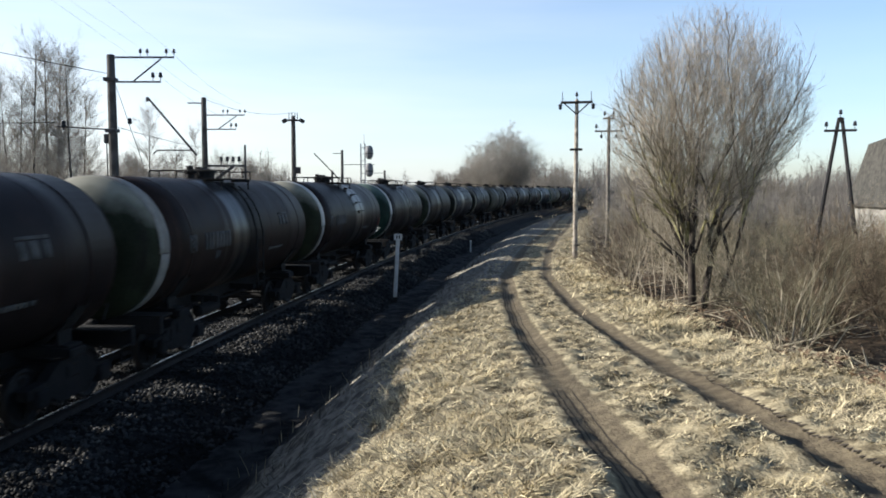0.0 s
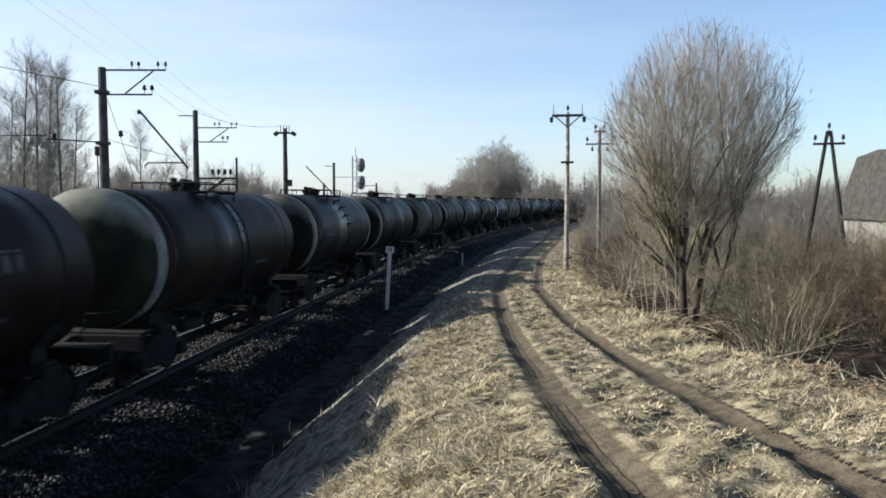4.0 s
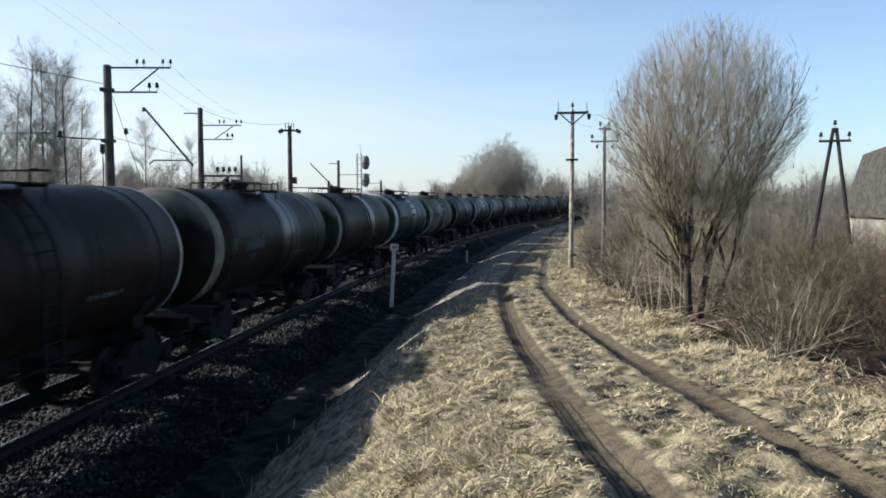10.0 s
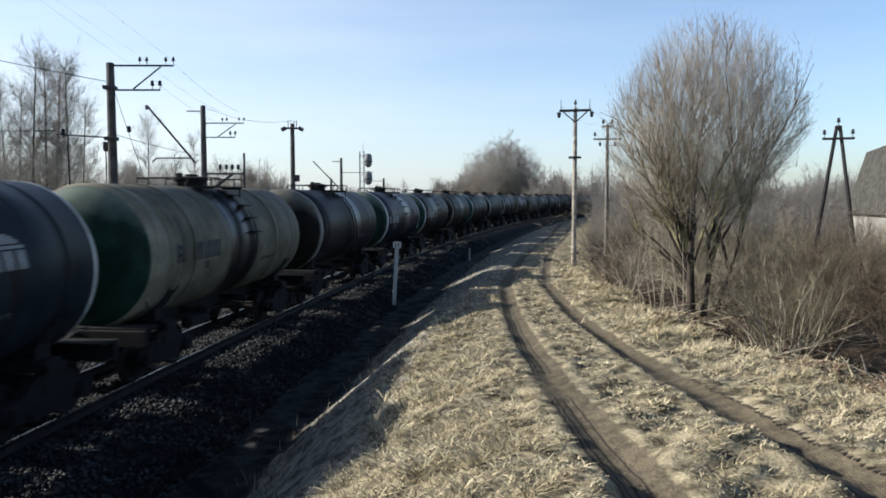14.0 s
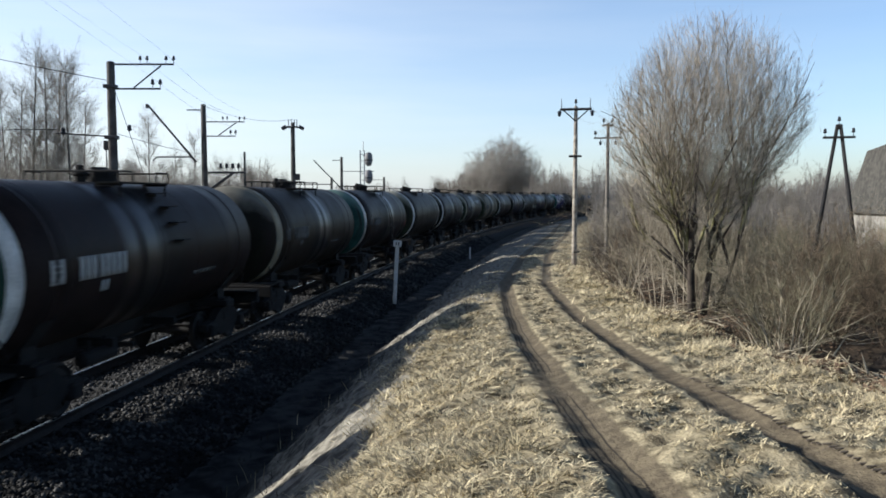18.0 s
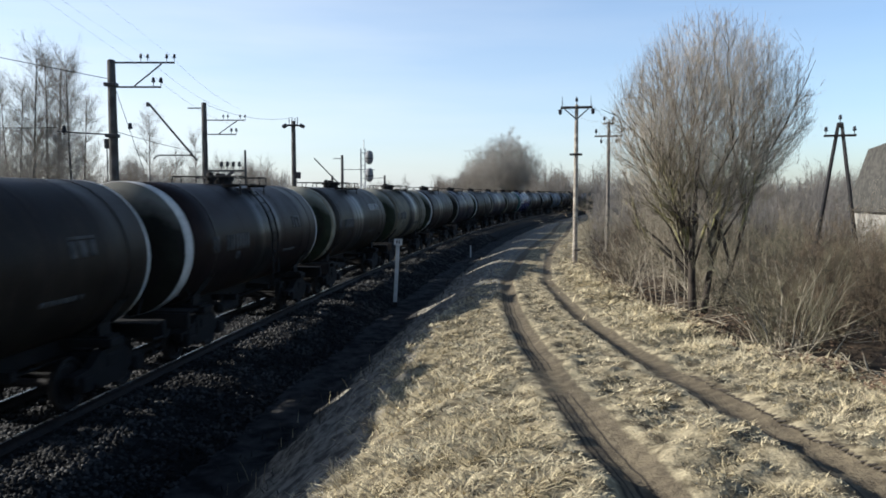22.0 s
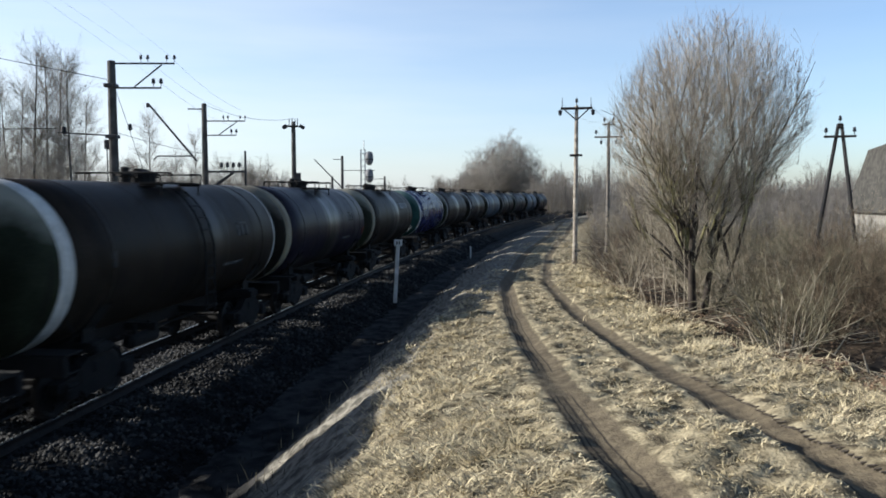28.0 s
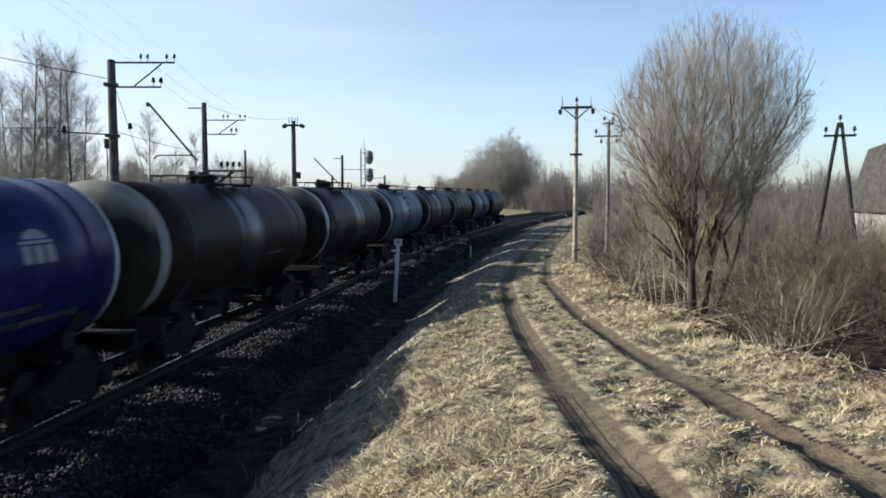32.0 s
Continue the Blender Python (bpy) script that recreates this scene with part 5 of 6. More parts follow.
def marker_post(x, y, h):
    p = empty("marker_post")
    tagged(p, "white painted trackside marker post with small plate", "marker post")
    part("post", box_bm((0.15, 0.15, h + 0.3), (0, 0, h / 2 - 0.15), bevel=0.02), WHITEPAINT, p)
    plate = part("plate", box_bm((0.33, 0.05, 0.26), (0.0, -0.1, h - 0.1), bevel=0.01), WHITEPAINT, p)
    part("plate_bar", box_bm((0.05, 0.006, 0.14), (-0.05, -0.129, h - 0.1)), BLACKPAINT, plate)
    part("plate_bar", box_bm((0.05, 0.006, 0.14), (0.05, -0.129, h - 0.1)), BLACKPAINT, plate)
    part("base_band", box_bm((0.155, 0.155, 0.25), (0, 0, 0.1)), BLACKPAINT, p)
    stand(p, x, y, turn=6)
    p.matrix_basis = p.matrix_basis @ Matrix.Rotation(radians(3.0), 4, "Y")
    return p


marker_post(-1.95, 31.0, 2.76)


def track_stake(x, y, h):
    p = empty("track_stake")
    tagged(p, "small white wooden stake beside the railway ditch", "stake")
    part("stake", box_bm((0.09, 0.07, h + 0.25), (0, 0, h / 2 - 0.12), bevel=0.012), WHITEPAINT, p)
    part("stake_cap", box_bm((0.11, 0.09, 0.07), (0, 0, h - 0.02), bevel=0.012), WHITEPAINT, p)
    return stand(p, x, y, turn=12)


track_stake(2.0, 55.6, 0.85)


def wire(name, a, b, sag, r, label, n=24):
    """A hanging wire as one thin tube."""
    t = np.linspace(0, 1, n + 1)[:, None]
    pts = np.array(a) * (1 - t) + np.array(b) * t
    pts[:, 2] -= sag * 4 * (t * (1 - t))[:, 0]
    ring = np.array([[math.cos(k * math.pi / 2), 0, math.sin(k * math.pi / 2)] for k in range(4)]) * r
    if abs(b[0] - a[0]) > abs(b[1] - a[1]):
        ring = ring[:, [1, 0, 2]]
    v = (pts[:, None] + ring[None]).reshape(-1, 3)
    i = np.arange(n)[:, None] * 4
    j = np.arange(4)[None]
    f = np.stack([i + j, i + (j + 1) % 4, i + 4 + (j + 1) % 4, i + 4 + j], -1).reshape(-1, 4)
    return tagged(new(name, mesh_np(name, v, f, WIRE)), label, "wire", "overhead wires")


MX, MY, MZ = -14.42, 34.0, 9.6
for k, (dx, dz, ex) in enumerate(((1.3, 0.35, -6.9), (2.45, 0.35, -5.3), (1.9, -0.7, -4.2))):
    wire("overhead_wire", (MX + dx, MY, MZ + dz), (ex, -21, 10.6 + dz), 0.25, 0.0028, "thin dark overhead wire from mast to mast")
    wire("overhead_wire", (MX + dx, MY, MZ + dz), (-16.1 + dx, 52.5, 9.2 + dz), 0.3, 0.006, "thin dark overhead wire from mast to mast")
wire("overhead_wire", (MX - 0.2, MY, 8.85), (-33.0, 26.0, 12.4), 0.15, 0.014, "catenary wire anchored to the concrete mast")
wire("overhead_wire", (MX - 2.6, MY + 0.3, 6.75), (-33.0, 30.0, 6.6), 0.1, 0.014, "catenary wire anchored to the concrete mast")
wire("overhead_wire", (MX, MY, 6.6), (-16.1, 52.5, 6.6), 0.1, 0.014, "contact wire along the far track")
wire("overhead_wire", (-16.1, 52.5, 9.9), (-12.5, 65.0, 10.2), 0.5, 0.012, "thin dark overhead wire from mast to mast")
for dx in (-0.7, 0.7):
    wire("overhead_wire", (6.62 + dx, 38.5, 8.3), (11.3 + dx, 53.0, 8.8), 0.3, 0.006, "thin line wire between wooden poles")


def house():
    h = empty("house")
    tagged(h, "old house with steep grey shingle roof and pale wall", "house")
    w, d, e = 9.0, 7.0, 2.3
    bm = bmesh.new()
    add_box(bm, (w, d, e + 1.2), (w / 2, 0, (e + 1.2) / 2 - 1.2))
    part("wall", bm, WALL, h)
    bm = bmesh.new()
    pts = [(-0.4, -d / 2 - 0.4, e - 0.1), (w + 0.5, -d / 2 - 0.4, e - 0.1), (w + 0.5, d / 2 + 0.4, e - 0.1), (-0.4, d / 2 + 0.4, e - 0.1), (0.4, -2.7, e + 4.0), (w - 0.4, -2.7, e + 4.0), (w - 0.4, 2.7, e + 4.0), (0.4, 2.7, e + 4.0), (0.6, 0, e + 4.35), (w - 0.6, 0, e + 4.35)]
    v = [bm.verts.new(p) for p in pts]
    for f in ((0, 1, 5, 4), (1, 2, 6, 5), (2, 3, 7, 6), (3, 0, 4, 7), (4, 5, 9, 8), (5, 6, 9), (6, 7, 8, 9), (7, 4, 8), (3, 2, 1, 0)):
        bm.faces.new([v[i] for i in f])
    roof = part("roof", bm, ROOF, h)
    bm = bmesh.new()
    for k in range(9):
        t = (k + 0.5) / 9
        y, z = -d / 2 - 0.42 + t * 1.2, e - 0.1 + t * 4.1
        add_box(bm, (w + 0.9 - 1.7 * t, 0.46, 0.05), (w / 2, y, z + 0.05), Matrix.Rotation(math.atan2(4.1, 1.2), 3, "X"))
    part("shingle_rows", bm, ROOF, roof)
    part("eaves_board", box_bm((w + 0.9, 0.06, 0.2), (w / 2, -d / 2 - 0.42, e - 0.1)), WOOD_DARK, h)
    for x in (2.0, 5.5):
        win = part("window", box_bm((1.1, 0.1, 1.2), (x, -d / 2 - 0.02, 1.5)), WHITEPAINT, h)
        part("pane", box_bm((0.92, 0.04, 1.02), (x, -d / 2 - 0.08, 1.5)), DARKGLASS, win)
    h.matrix_basis = pose(27.6, 49.0, 0.5, 0, 0, -6)
    return h


house()


# ---- trees and bushes ----
def grow(rng, stems, levels, lift=0.25, wander=0.18, sway=None):
    """Branches as arrays of start, end and radii, level by level. stems: (place, way, length, radius).
    levels: (children, from, length ratio, spread, segments) for each further level."""
    out = [[] for _ in range(len(levels) + 1)]
    cur = stems
    for lv in range(len(levels) + 1):
        segs = levels[lv - 1][4] if lv else 7
        nxt = []
        for p, w, ln, r in cur:
            p, w = np.array(p, float), np.array(w, float)
            pts, dirs = [p], []
            for k in range(segs):
                w = w + rng.normal(0, wander if lv or sway is None else sway, 3) + np.array([0, 0, lift])
                w /= np.linalg.norm(w)
                p = p + w * ln / segs
                pts.append(p)
                dirs.append(w)
            rad = [r * (1 - 0.8 * k / segs) for k in range(segs + 1)]
            for k in range(segs):
                out[lv].append((*pts[k], *pts[k + 1], rad[k], rad[k + 1]))
            if lv < len(levels):
                n, lo, ratio, spread, _ = levels[lv]
                for _ in range(n):
                    f = lo + (1 - lo) * rng.random()
                    k = min(int(f * segs), segs - 1)
                    q = pts[k] + (pts[k + 1] - pts[k]) * (f * segs - k)
                    side = rng.normal(0, 1, 3)
                    side -= dirs[k] * (side @ dirs[k])
                    side /= np.linalg.norm(side) + 1e-9
                    a = spread * rng.uniform(0.6, 1.3)
                    nxt.append((q, dirs[k] * math.cos(a) + side * math.sin(a), ln * ratio * rng.uniform(0.6, 1.2) * (1.15 - 0.5 * f), max(r * 0.5 * (1 - 0.6 * f), 0.0025)))
        cur = nxt
    return [np.array(o) for o in out]


def branch_mesh(name, rows, mat, sides=3, thick=1.0):
    v, f = tubes(rows[:, :3], rows[:, 3:6], rows[:, 6] * thick, rows[:, 7] * thick, sides)
    return mesh_np(name, v, f, mat)


def tree_thing(name, levels, mats, label, category, thick=(1, 1, 1, 1), group="", names=("trunk", "bough", "crown", "outer_crown")):
    t = empty(name)
    tagged(t, label, category, group)
    for k, rows in enumerate(levels):
        if len(rows):
            if k == 0 and len(rows) == 7:
                part(names[k], bent_rod(rows), mats[k], t, shade=True)
                continue
            ob = part(names[k], branch_mesh(names[k], rows, mats[k], 7 if k == 0 else (4 if k == 1 else 3), thick[k]), None, t)
            tagged(ob, kind="stuff" if k else "")
    return t


DOME_Z, DOME_R, DOME_UP = 4.95, 2.75, 3.2


def inside_dome(q, k):
    """How the crown ends: a dome that narrows downwards, with an uneven rim."""
    up = np.where(q[:, 2] > DOME_Z, (q[:, 2] - DOME_Z) / DOME_UP, 0)
    side = np.hypot(q[:, 0] - np.clip(0.26 * (q[:, 2] - 4.6), -0.45, 0.3), q[:, 1]) / (DOME_R * np.clip(0.78 + 0.19 * (q[:, 2] - 3.9), 0.3, 1))
    a = np.arctan2(q[:, 1], q[:, 0])
    rim = 1 + 0.05 * np.sin(a * 5 + q[:, 2] * 1.3) + 0.035 * np.sin(a * 11 + q[:, 2] * 3.1 + 1)
    return up ** 2 + side ** 2 < (rim * k) ** 2


def main_tree():
    rng = np.random.default_rng(11)
    trunks = [((-0.12, 0, -0.2), (-0.07, -0.02, 1), 4.7, 0.125), ((0.14, 0.05, -0.2), (0.07, 0.03, 1), 4.5, 0.105), ((0.3, -0.1, -0.2), (0.3, -0.05, 1), 3.6, 0.06)]
    stems = []
    for i in range(36):
        th = math.acos(1 - (i + 0.5) / 36 * 1.12)
        a = i * 2.39996 + rng.uniform(-0.3, 0.3)
        tip = np.array([math.sin(th) * math.cos(a) * DOME_R, math.sin(th) * math.sin(a) * DOME_R, DOME_Z + math.cos(th) * DOME_UP * (1.0 if th < 1.57 else 3.0)])
        tr = trunks[0 if tip[0] < rng.normal(0, 0.5) else int(rng.integers(1, 3))]
        h = rng.uniform(1.0, 2.4) + 1.5 * (1 - math.sin(th)) * rng.random()
        root = np.array(tr[0]) + np.array(tr[1]) * h
        way = (tip - root) * rng.uniform(0.78, 0.92)
        ln = np.linalg.norm(way)
        stems.append((root, way / ln - np.array([0, 0, 0.10]), ln, rng.uniform(0.028, 0.052)))
    for a, up, ln in ((3.0, 1.15, 3.3), (3.4, 0.95, 3.0), (2.7, 1.6, 3.6), (0.2, 1.7, 3.2)):
        stems.append((np.array([-0.15 if math.cos(a) < 0 else 0.15, 0, 1.7 + 0.5 * rng.random()]), np.array([math.cos(a), math.sin(a), up]) / math.hypot(1, up), ln, rng.uniform(0.05, 0.065)))
    wood = grow(rng, trunks, [], lift=0.02, wander=0.05)[0]
    lv = grow(rng, stems, [(14, 0.2, 0.36, 0.55, 4), (8, 0.15, 0.5, 0.36, 2), (3, 0.1, 0.6, 0.3, 1)], lift=0.03, wander=0.075, sway=0.11)
    # fine straight shoots that fill the rim
    nodes = np.concatenate([lv[1][:, 3:6], lv[2][:, 3:6]])
    nodes = nodes[inside_dome(nodes, 0.9) & (nodes[:, 2] > 2.2)]
    n = 8200
    goal = rng.normal(0, 1, (n, 3))
    goal /= np.linalg.norm(goal, axis=1, keepdims=True)
    goal *= (rng.uniform(0.05, 1.0, n) ** 0.42)[:, None] * np.array([DOME_R, DOME_R, DOME_UP])
    goal[:, 2] = np.where(goal[:, 2] < 0, goal[:, 2] * 0.9, goal[:, 2]) + DOME_Z
    shoots = []
    for q in goal[goal[:, 2] > 2.6]:
        off = q - nodes
        far = np.linalg.norm(off, axis=1)
        u = q - np.array([0, 0, 0.6]) + rng.normal(0, 0.9, 3)
        u /= np.linalg.norm(u)
        along = off @ u
        root = nodes[int(np.argmin(0.5 * far + 2.2 * np.sqrt(np.maximum(far ** 2 - along ** 2, 0)) + 9.0 * (along < 0.15)))]
        ln = np.linalg.norm(q - root)
        if ln > 1.7 or ln < 0.05:
            continue
        shoots.append((*root, *q, 0.0042, 0.0016))
        for _ in range(3):
            o = root + (q - root) * rng.uniform(0.2, 0.9)
            w = (q - root) / ln + rng.normal(0, 0.33, 3) + np.array([0, 0, 0.12])
            shoots.append((*o, *(o + w / np.linalg.norm(w) * ln * rng.uniform(0.4, 0.8)), 0.0028, 0.0014))
    shoots = np.array(shoots)
    lv[3] = np.concatenate([lv[3], shoots])
    olive = (lv[2][:, 5] < 4.6 + rng.normal(0, 0.7, len(lv[2]))) & (np.hypot(lv[2][:, 3], lv[2][:, 4]) < 1.9)
    lv.append(lv[2][olive])
    lv[2] = lv[2][~olive]
    lv = [r[inside_dome(r[:, 3:6], 0.99 + rng.normal(0, 0.06, len(r)))] for r in lv]
    # darker limbs: all below 2.1 m and two in five below 5.2 m
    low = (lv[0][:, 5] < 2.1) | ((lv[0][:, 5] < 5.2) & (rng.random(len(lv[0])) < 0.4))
    mossy = ~low & (lv[0][:, 5] < 4.2) & (rng.random(len(lv[0])) < 0.7)
    mossy2 = (lv[1][:, 5] < 3.7) & (rng.random(len(lv[1])) < 0.3)
    t = empty("willow_tree")
    tagged(t, "bare many-stemmed willow with yellow lichen on its limbs", "tree")
    for tr in range(3):
        part("trunk", bent_rod(wood[tr * 7:tr * 7 + 7]), BARK_DARK, t, shade=True)
    for nm, rows, mat, thick, lab in (("bough", lv[0][~mossy & ~low], BARK, 0.9, ""), ("lower_bough", lv[0][low], BARK_DARK, 1.0, "dark lower limbs"), ("lichened_bough", np.concatenate([lv[0][mossy], lv[1][mossy2]]), LICHEN, 1.2, "limbs covered in yellow lichen"), ("branch", lv[1][~mossy2], BARK, 1.05, ""), ("crown", lv[2], WILLOW_TWIG, 0.95, ""), ("inner_crown", lv[4], MOSS_TWIG, 1.1, "olive mossy inner twigs"), ("outer_crown", lv[3], WILLOW_TWIG, 0.95, "")):
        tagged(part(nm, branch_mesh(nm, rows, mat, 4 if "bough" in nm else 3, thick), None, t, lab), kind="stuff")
    return stand(t, 6.86, 20.5)


main_tree()


def bush_lib(seed, height, n, mat, spread=0.8, sub=9):
    rng = np.random.default_rng(seed)
    stems = []
    for i in range(n):
        a = rng.uniform(0, 2 * math.pi)
        r = 0.3 * math.sqrt(rng.random())
        lean = spread * rng.random()
        stems.append(((r * math.cos(a), r * math.sin(a), -0.1), (lean * math.cos(a), lean * math.sin(a), 1.0), height * rng.uniform(0.6, 1.1), rng.uniform(0.010, 0.022)))
    lv = grow(rng, stems, [(sub, 0.12, 0.4, 0.65, 4), (7, 0.1, 0.5, 0.75, 2)], lift=0.02, wander=0.19)
    return lv, mat


BUSHES = []
for seed, hgt, n, mat, lab in ((1, 2.3, 18, TWIG_OLIVE, "bare olive-grey willow bush by the ditch"), (2, 2.9, 24, TWIG_RED, "bare red-brown shrub in the thicket"), (3, 3.4, 22, TWIG, "tall bare grey-brown shrub in the thicket"), (4, 2.0, 26, TWIG_RED, "low tangled red-brown shrub"), (5, 4.2, 18, TWIG, "tall thin grey-brown saplings")):
    lv, mat = bush_lib(seed, hgt, n, mat)
    BUSHES.append([branch_mesh(nm, rows, mt, 3, th) for nm, rows, th, mt in zip(("stem", "crown", "outer_crown"), lv, (1.0, 1.4, 1.35), (TWIG if seed % 2 else mat, mat, mat))] + [lab])


def put_bush(kind, x, y, size=1.0, turn=0.0):
    b = empty("bush")
    tagged(b, BUSHES[kind][3], "bush", "bushes of the thicket")
    for nm, me in zip(("stem", "crown", "outer_crown"), BUSHES[kind][:3]):
        tagged(part(nm, me, None, b), kind="stuff")
    b.matrix_basis = Matrix.Translation((x, y, float(ground_z(x, y)) - 0.03)) @ Matrix.Rotation(turn, 4, "Z") @ Matrix.Scale(size, 4)
    return b


def thicket():
    rng = np.random.default_rng(21)
    # the front row along the ditch
    for x, y, k, sz in ((6.1, 13.6, 0, 1.0), (6.6, 14.6, 0, 0.9), (8.8, 15.0, 1, 0.9), (10.2, 14.4, 1, 0.9), (7.6, 15.6, 3, 1.0), (8.3, 16.6, 1, 0.95), (8.3, 19.6, 2, 0.9), (8.9, 17.4, 0, 1.1), (10.6, 16.2, 1, 1.0), (6.3, 26.0, 2, 1.0), (7.9, 23.5, 2, 1.1), (6.6, 29.0, 1, 1.1)):
        put_bush(k, x, y, sz, rng.uniform(0, 6.28))
    for x, y, k, sz in ((23.5, 42.0, 2, 1.2), (25.0, 43.5, 1, 1.2), (21.0, 40.5, 1, 1.1), (26.5, 44.0, 2, 1.0)):
        put_bush(k, x, y, sz, rng.uniform(0, 6.28))
    for _ in range(110):
        y = rng.uniform(17, 60)
        x = float(road_x(y)) + 4.2 + y * 0.05 + (rng.random() ** 1.2) * (8 + y * 0.42)
        if 0.26 < x / y < 0.40 and y < 21:
            continue
        put_bush(int(rng.choice([1, 2, 3, 0, 4], p=[0.34, 0.1, 0.18, 0.34, 0.04])), x, y, rng.uniform(0.75, 1.2), rng.uniform(0, 6.28))


thicket()


def far_tree_lib(seed, h, kind):
    """A bare tree seen from afar: a straight trunk, rising limbs and a haze of twigs."""
    rng = np.random.default_rng(seed)
    stems = [((0, 0, -0.3), (0.02, 0.02, 1.0), h, 0.015 * h)]
    if kind == "birch":
        lv = grow(rng, stems, [(66, 0.27, 0.235, 0.75, 3), (9, 0.1, 0.5, 0.55, 2), (5, 0.05, 0.65, 0.55, 1)], lift=0.05, wander=0.05, sway=0.012)
    else:
        tilt = 0.16 if h > 15 else 0.3
        stems += [((0.3 * math.cos(a), 0.3 * math.sin(a), -0.3), (tilt * math.cos(a), tilt * math.sin(a), 1.0), h * rng.uniform(0.5, 0.85), 0.01 * h) for a in (0.5, 2.2, 4.0, 5.4)]
        lv = grow(rng, stems, [(15, 0.12, 0.38, 0.7, 3), (10, 0.1, 0.55, 0.65, 2), (8, 0.05, 0.65, 0.6, 1)], lift=0.05, wander=0.05)
    return lv


FARLIB = []
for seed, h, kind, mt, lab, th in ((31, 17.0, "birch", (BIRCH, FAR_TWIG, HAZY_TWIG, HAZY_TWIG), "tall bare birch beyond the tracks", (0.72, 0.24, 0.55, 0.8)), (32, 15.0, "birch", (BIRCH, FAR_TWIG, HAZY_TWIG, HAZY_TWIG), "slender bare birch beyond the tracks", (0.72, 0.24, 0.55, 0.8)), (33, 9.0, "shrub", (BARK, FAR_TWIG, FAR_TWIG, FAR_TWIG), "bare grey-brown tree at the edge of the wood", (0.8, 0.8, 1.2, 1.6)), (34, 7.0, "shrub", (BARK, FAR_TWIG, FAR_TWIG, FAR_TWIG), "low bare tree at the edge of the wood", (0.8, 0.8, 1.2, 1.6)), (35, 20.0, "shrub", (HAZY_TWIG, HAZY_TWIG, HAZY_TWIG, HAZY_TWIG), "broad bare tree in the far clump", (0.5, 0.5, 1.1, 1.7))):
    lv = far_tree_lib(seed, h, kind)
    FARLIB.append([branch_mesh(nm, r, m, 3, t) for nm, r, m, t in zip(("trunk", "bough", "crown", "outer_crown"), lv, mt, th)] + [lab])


def put_far(k, px, depth, size=1.0, turn=0.0, z=-0.6):
    """By bearing (x per metre of depth) and depth."""
    t = empty("tree")
    tagged(t, FARLIB[k][4], "tree", "bare trees in the distance")
    for nm, me in zip(("trunk", "bough", "crown", "outer_crown"), FARLIB[k][:4]):
        tagged(part(nm, me, None, t), kind="" if nm == "trunk" else "stuff")
    t.matrix_basis = Matrix.Translation((px * depth, depth, z)) @ Matrix.Rotation(turn, 4, "Z") @ Matrix.Scale(size, 4)
    return t


def bearing(col):
    return (col - 784) / 1365.0


def far_trees():
    rng = np.random.default_rng(5)
    # birches left of the first mast
    for col, dep, k, sz in ((60, 72, 0, 0.98), (85, 75, 1, 1.14), (130, 73, 0, 0.95), (116, 80, 1, 1.08), (35, 84, 1, 1.05), (4, 70, 1, 0.92), (20, 86, 0, 0.9), (-25, 75, 0, 0.95), (148, 90, 1, 1.0), (101, 76, 1, 1.1), (165, 100, 3, 1.2)):
        put_far(k, bearing(col), dep, sz * 1.035, rng.uniform(0, 6.28))
    # taller trees and scrub between the masts
    for col, dep, k, sz in ((268, 95, 1, 0.95), (312, 97, 2, 1.0), (346, 102, 0, 0.7), (298, 92, 3, 1.08), (232, 96, 3, 1.02), (250, 104, 3, 1.12), (285, 106, 2, 0.88), (330, 100, 3, 1.05), (364, 104, 3, 0.95), (218, 90, 3, 0.95), (455, 110, 2, 0.86), (474, 112, 2, 0.92), (494, 114, 3, 1.0), (440, 108, 3, 0.95)):
        put_far(k, bearing(col), dep, sz, rng.uniform(0, 6.28))
    # the edge of the wood on the far side of the tracks
    for _ in range(46):
        col = rng.uniform(-60, 510)
        dep = rng.uniform(85, 150)
        want = 4.4 + dep * (0.034 + 0.016 * math.sin(col * 0.035))
        k = int(rng.choice([2, 3]))
        put_far(k, bearing(col), dep, want / (10.5 if k == 2 else 8.2), rng.uniform(0, 6.28))
    # a far line of scrub behind the train
    for _ in range(30):
        col = rng.uniform(380, 800)
        dep = rng.uniform(190, 300)
        put_far(int(rng.choice([2, 3])), bearing(col), dep, (3.6 + dep * rng.uniform(0.0, 0.022)) / 9.0, rng.uniform(0, 6.28))
    # the clump in the bend
    for col, dep, sz in ((893, 235, 1.0), (870, 240, 0.88), (915, 238, 0.92), (850, 232, 0.72), (935, 228, 0.74), (880, 220, 0.8), (905, 222, 0.85), (952, 240, 0.42), (862, 248, 0.7), (890, 230, 0.9), (865, 225, 0.68), (925, 220, 0.7), (838, 236, 0.72), (858, 244, 0.85), (900, 244, 1.0), (928, 240, 0.85), (944, 230, 0.66)):
        put_far(4, bearing(col), dep, sz * 1.12, rng.uniform(0, 6.28))
    # woods to the right of the bend and behind the thicket
    for _ in range(60):
        col = rng.uniform(940, 1640)
        dep = rng.uniform(150, 260)
        put_far(int(rng.choice([2, 3, 2])), bearing(col), dep, (4.6 + dep * rng.uniform(0.01, 0.03)) / 9.0, rng.uniform(0, 6.28))
    for _ in range(26):
        col = rng.uniform(1040, 1640)
        dep = rng.uniform(62, 110)
        put_far(3, bearing(col), dep, (3.4 + dep * rng.uniform(0.0, 0.02)) / 8.0, rng.uniform(0, 6.28))


far_trees()


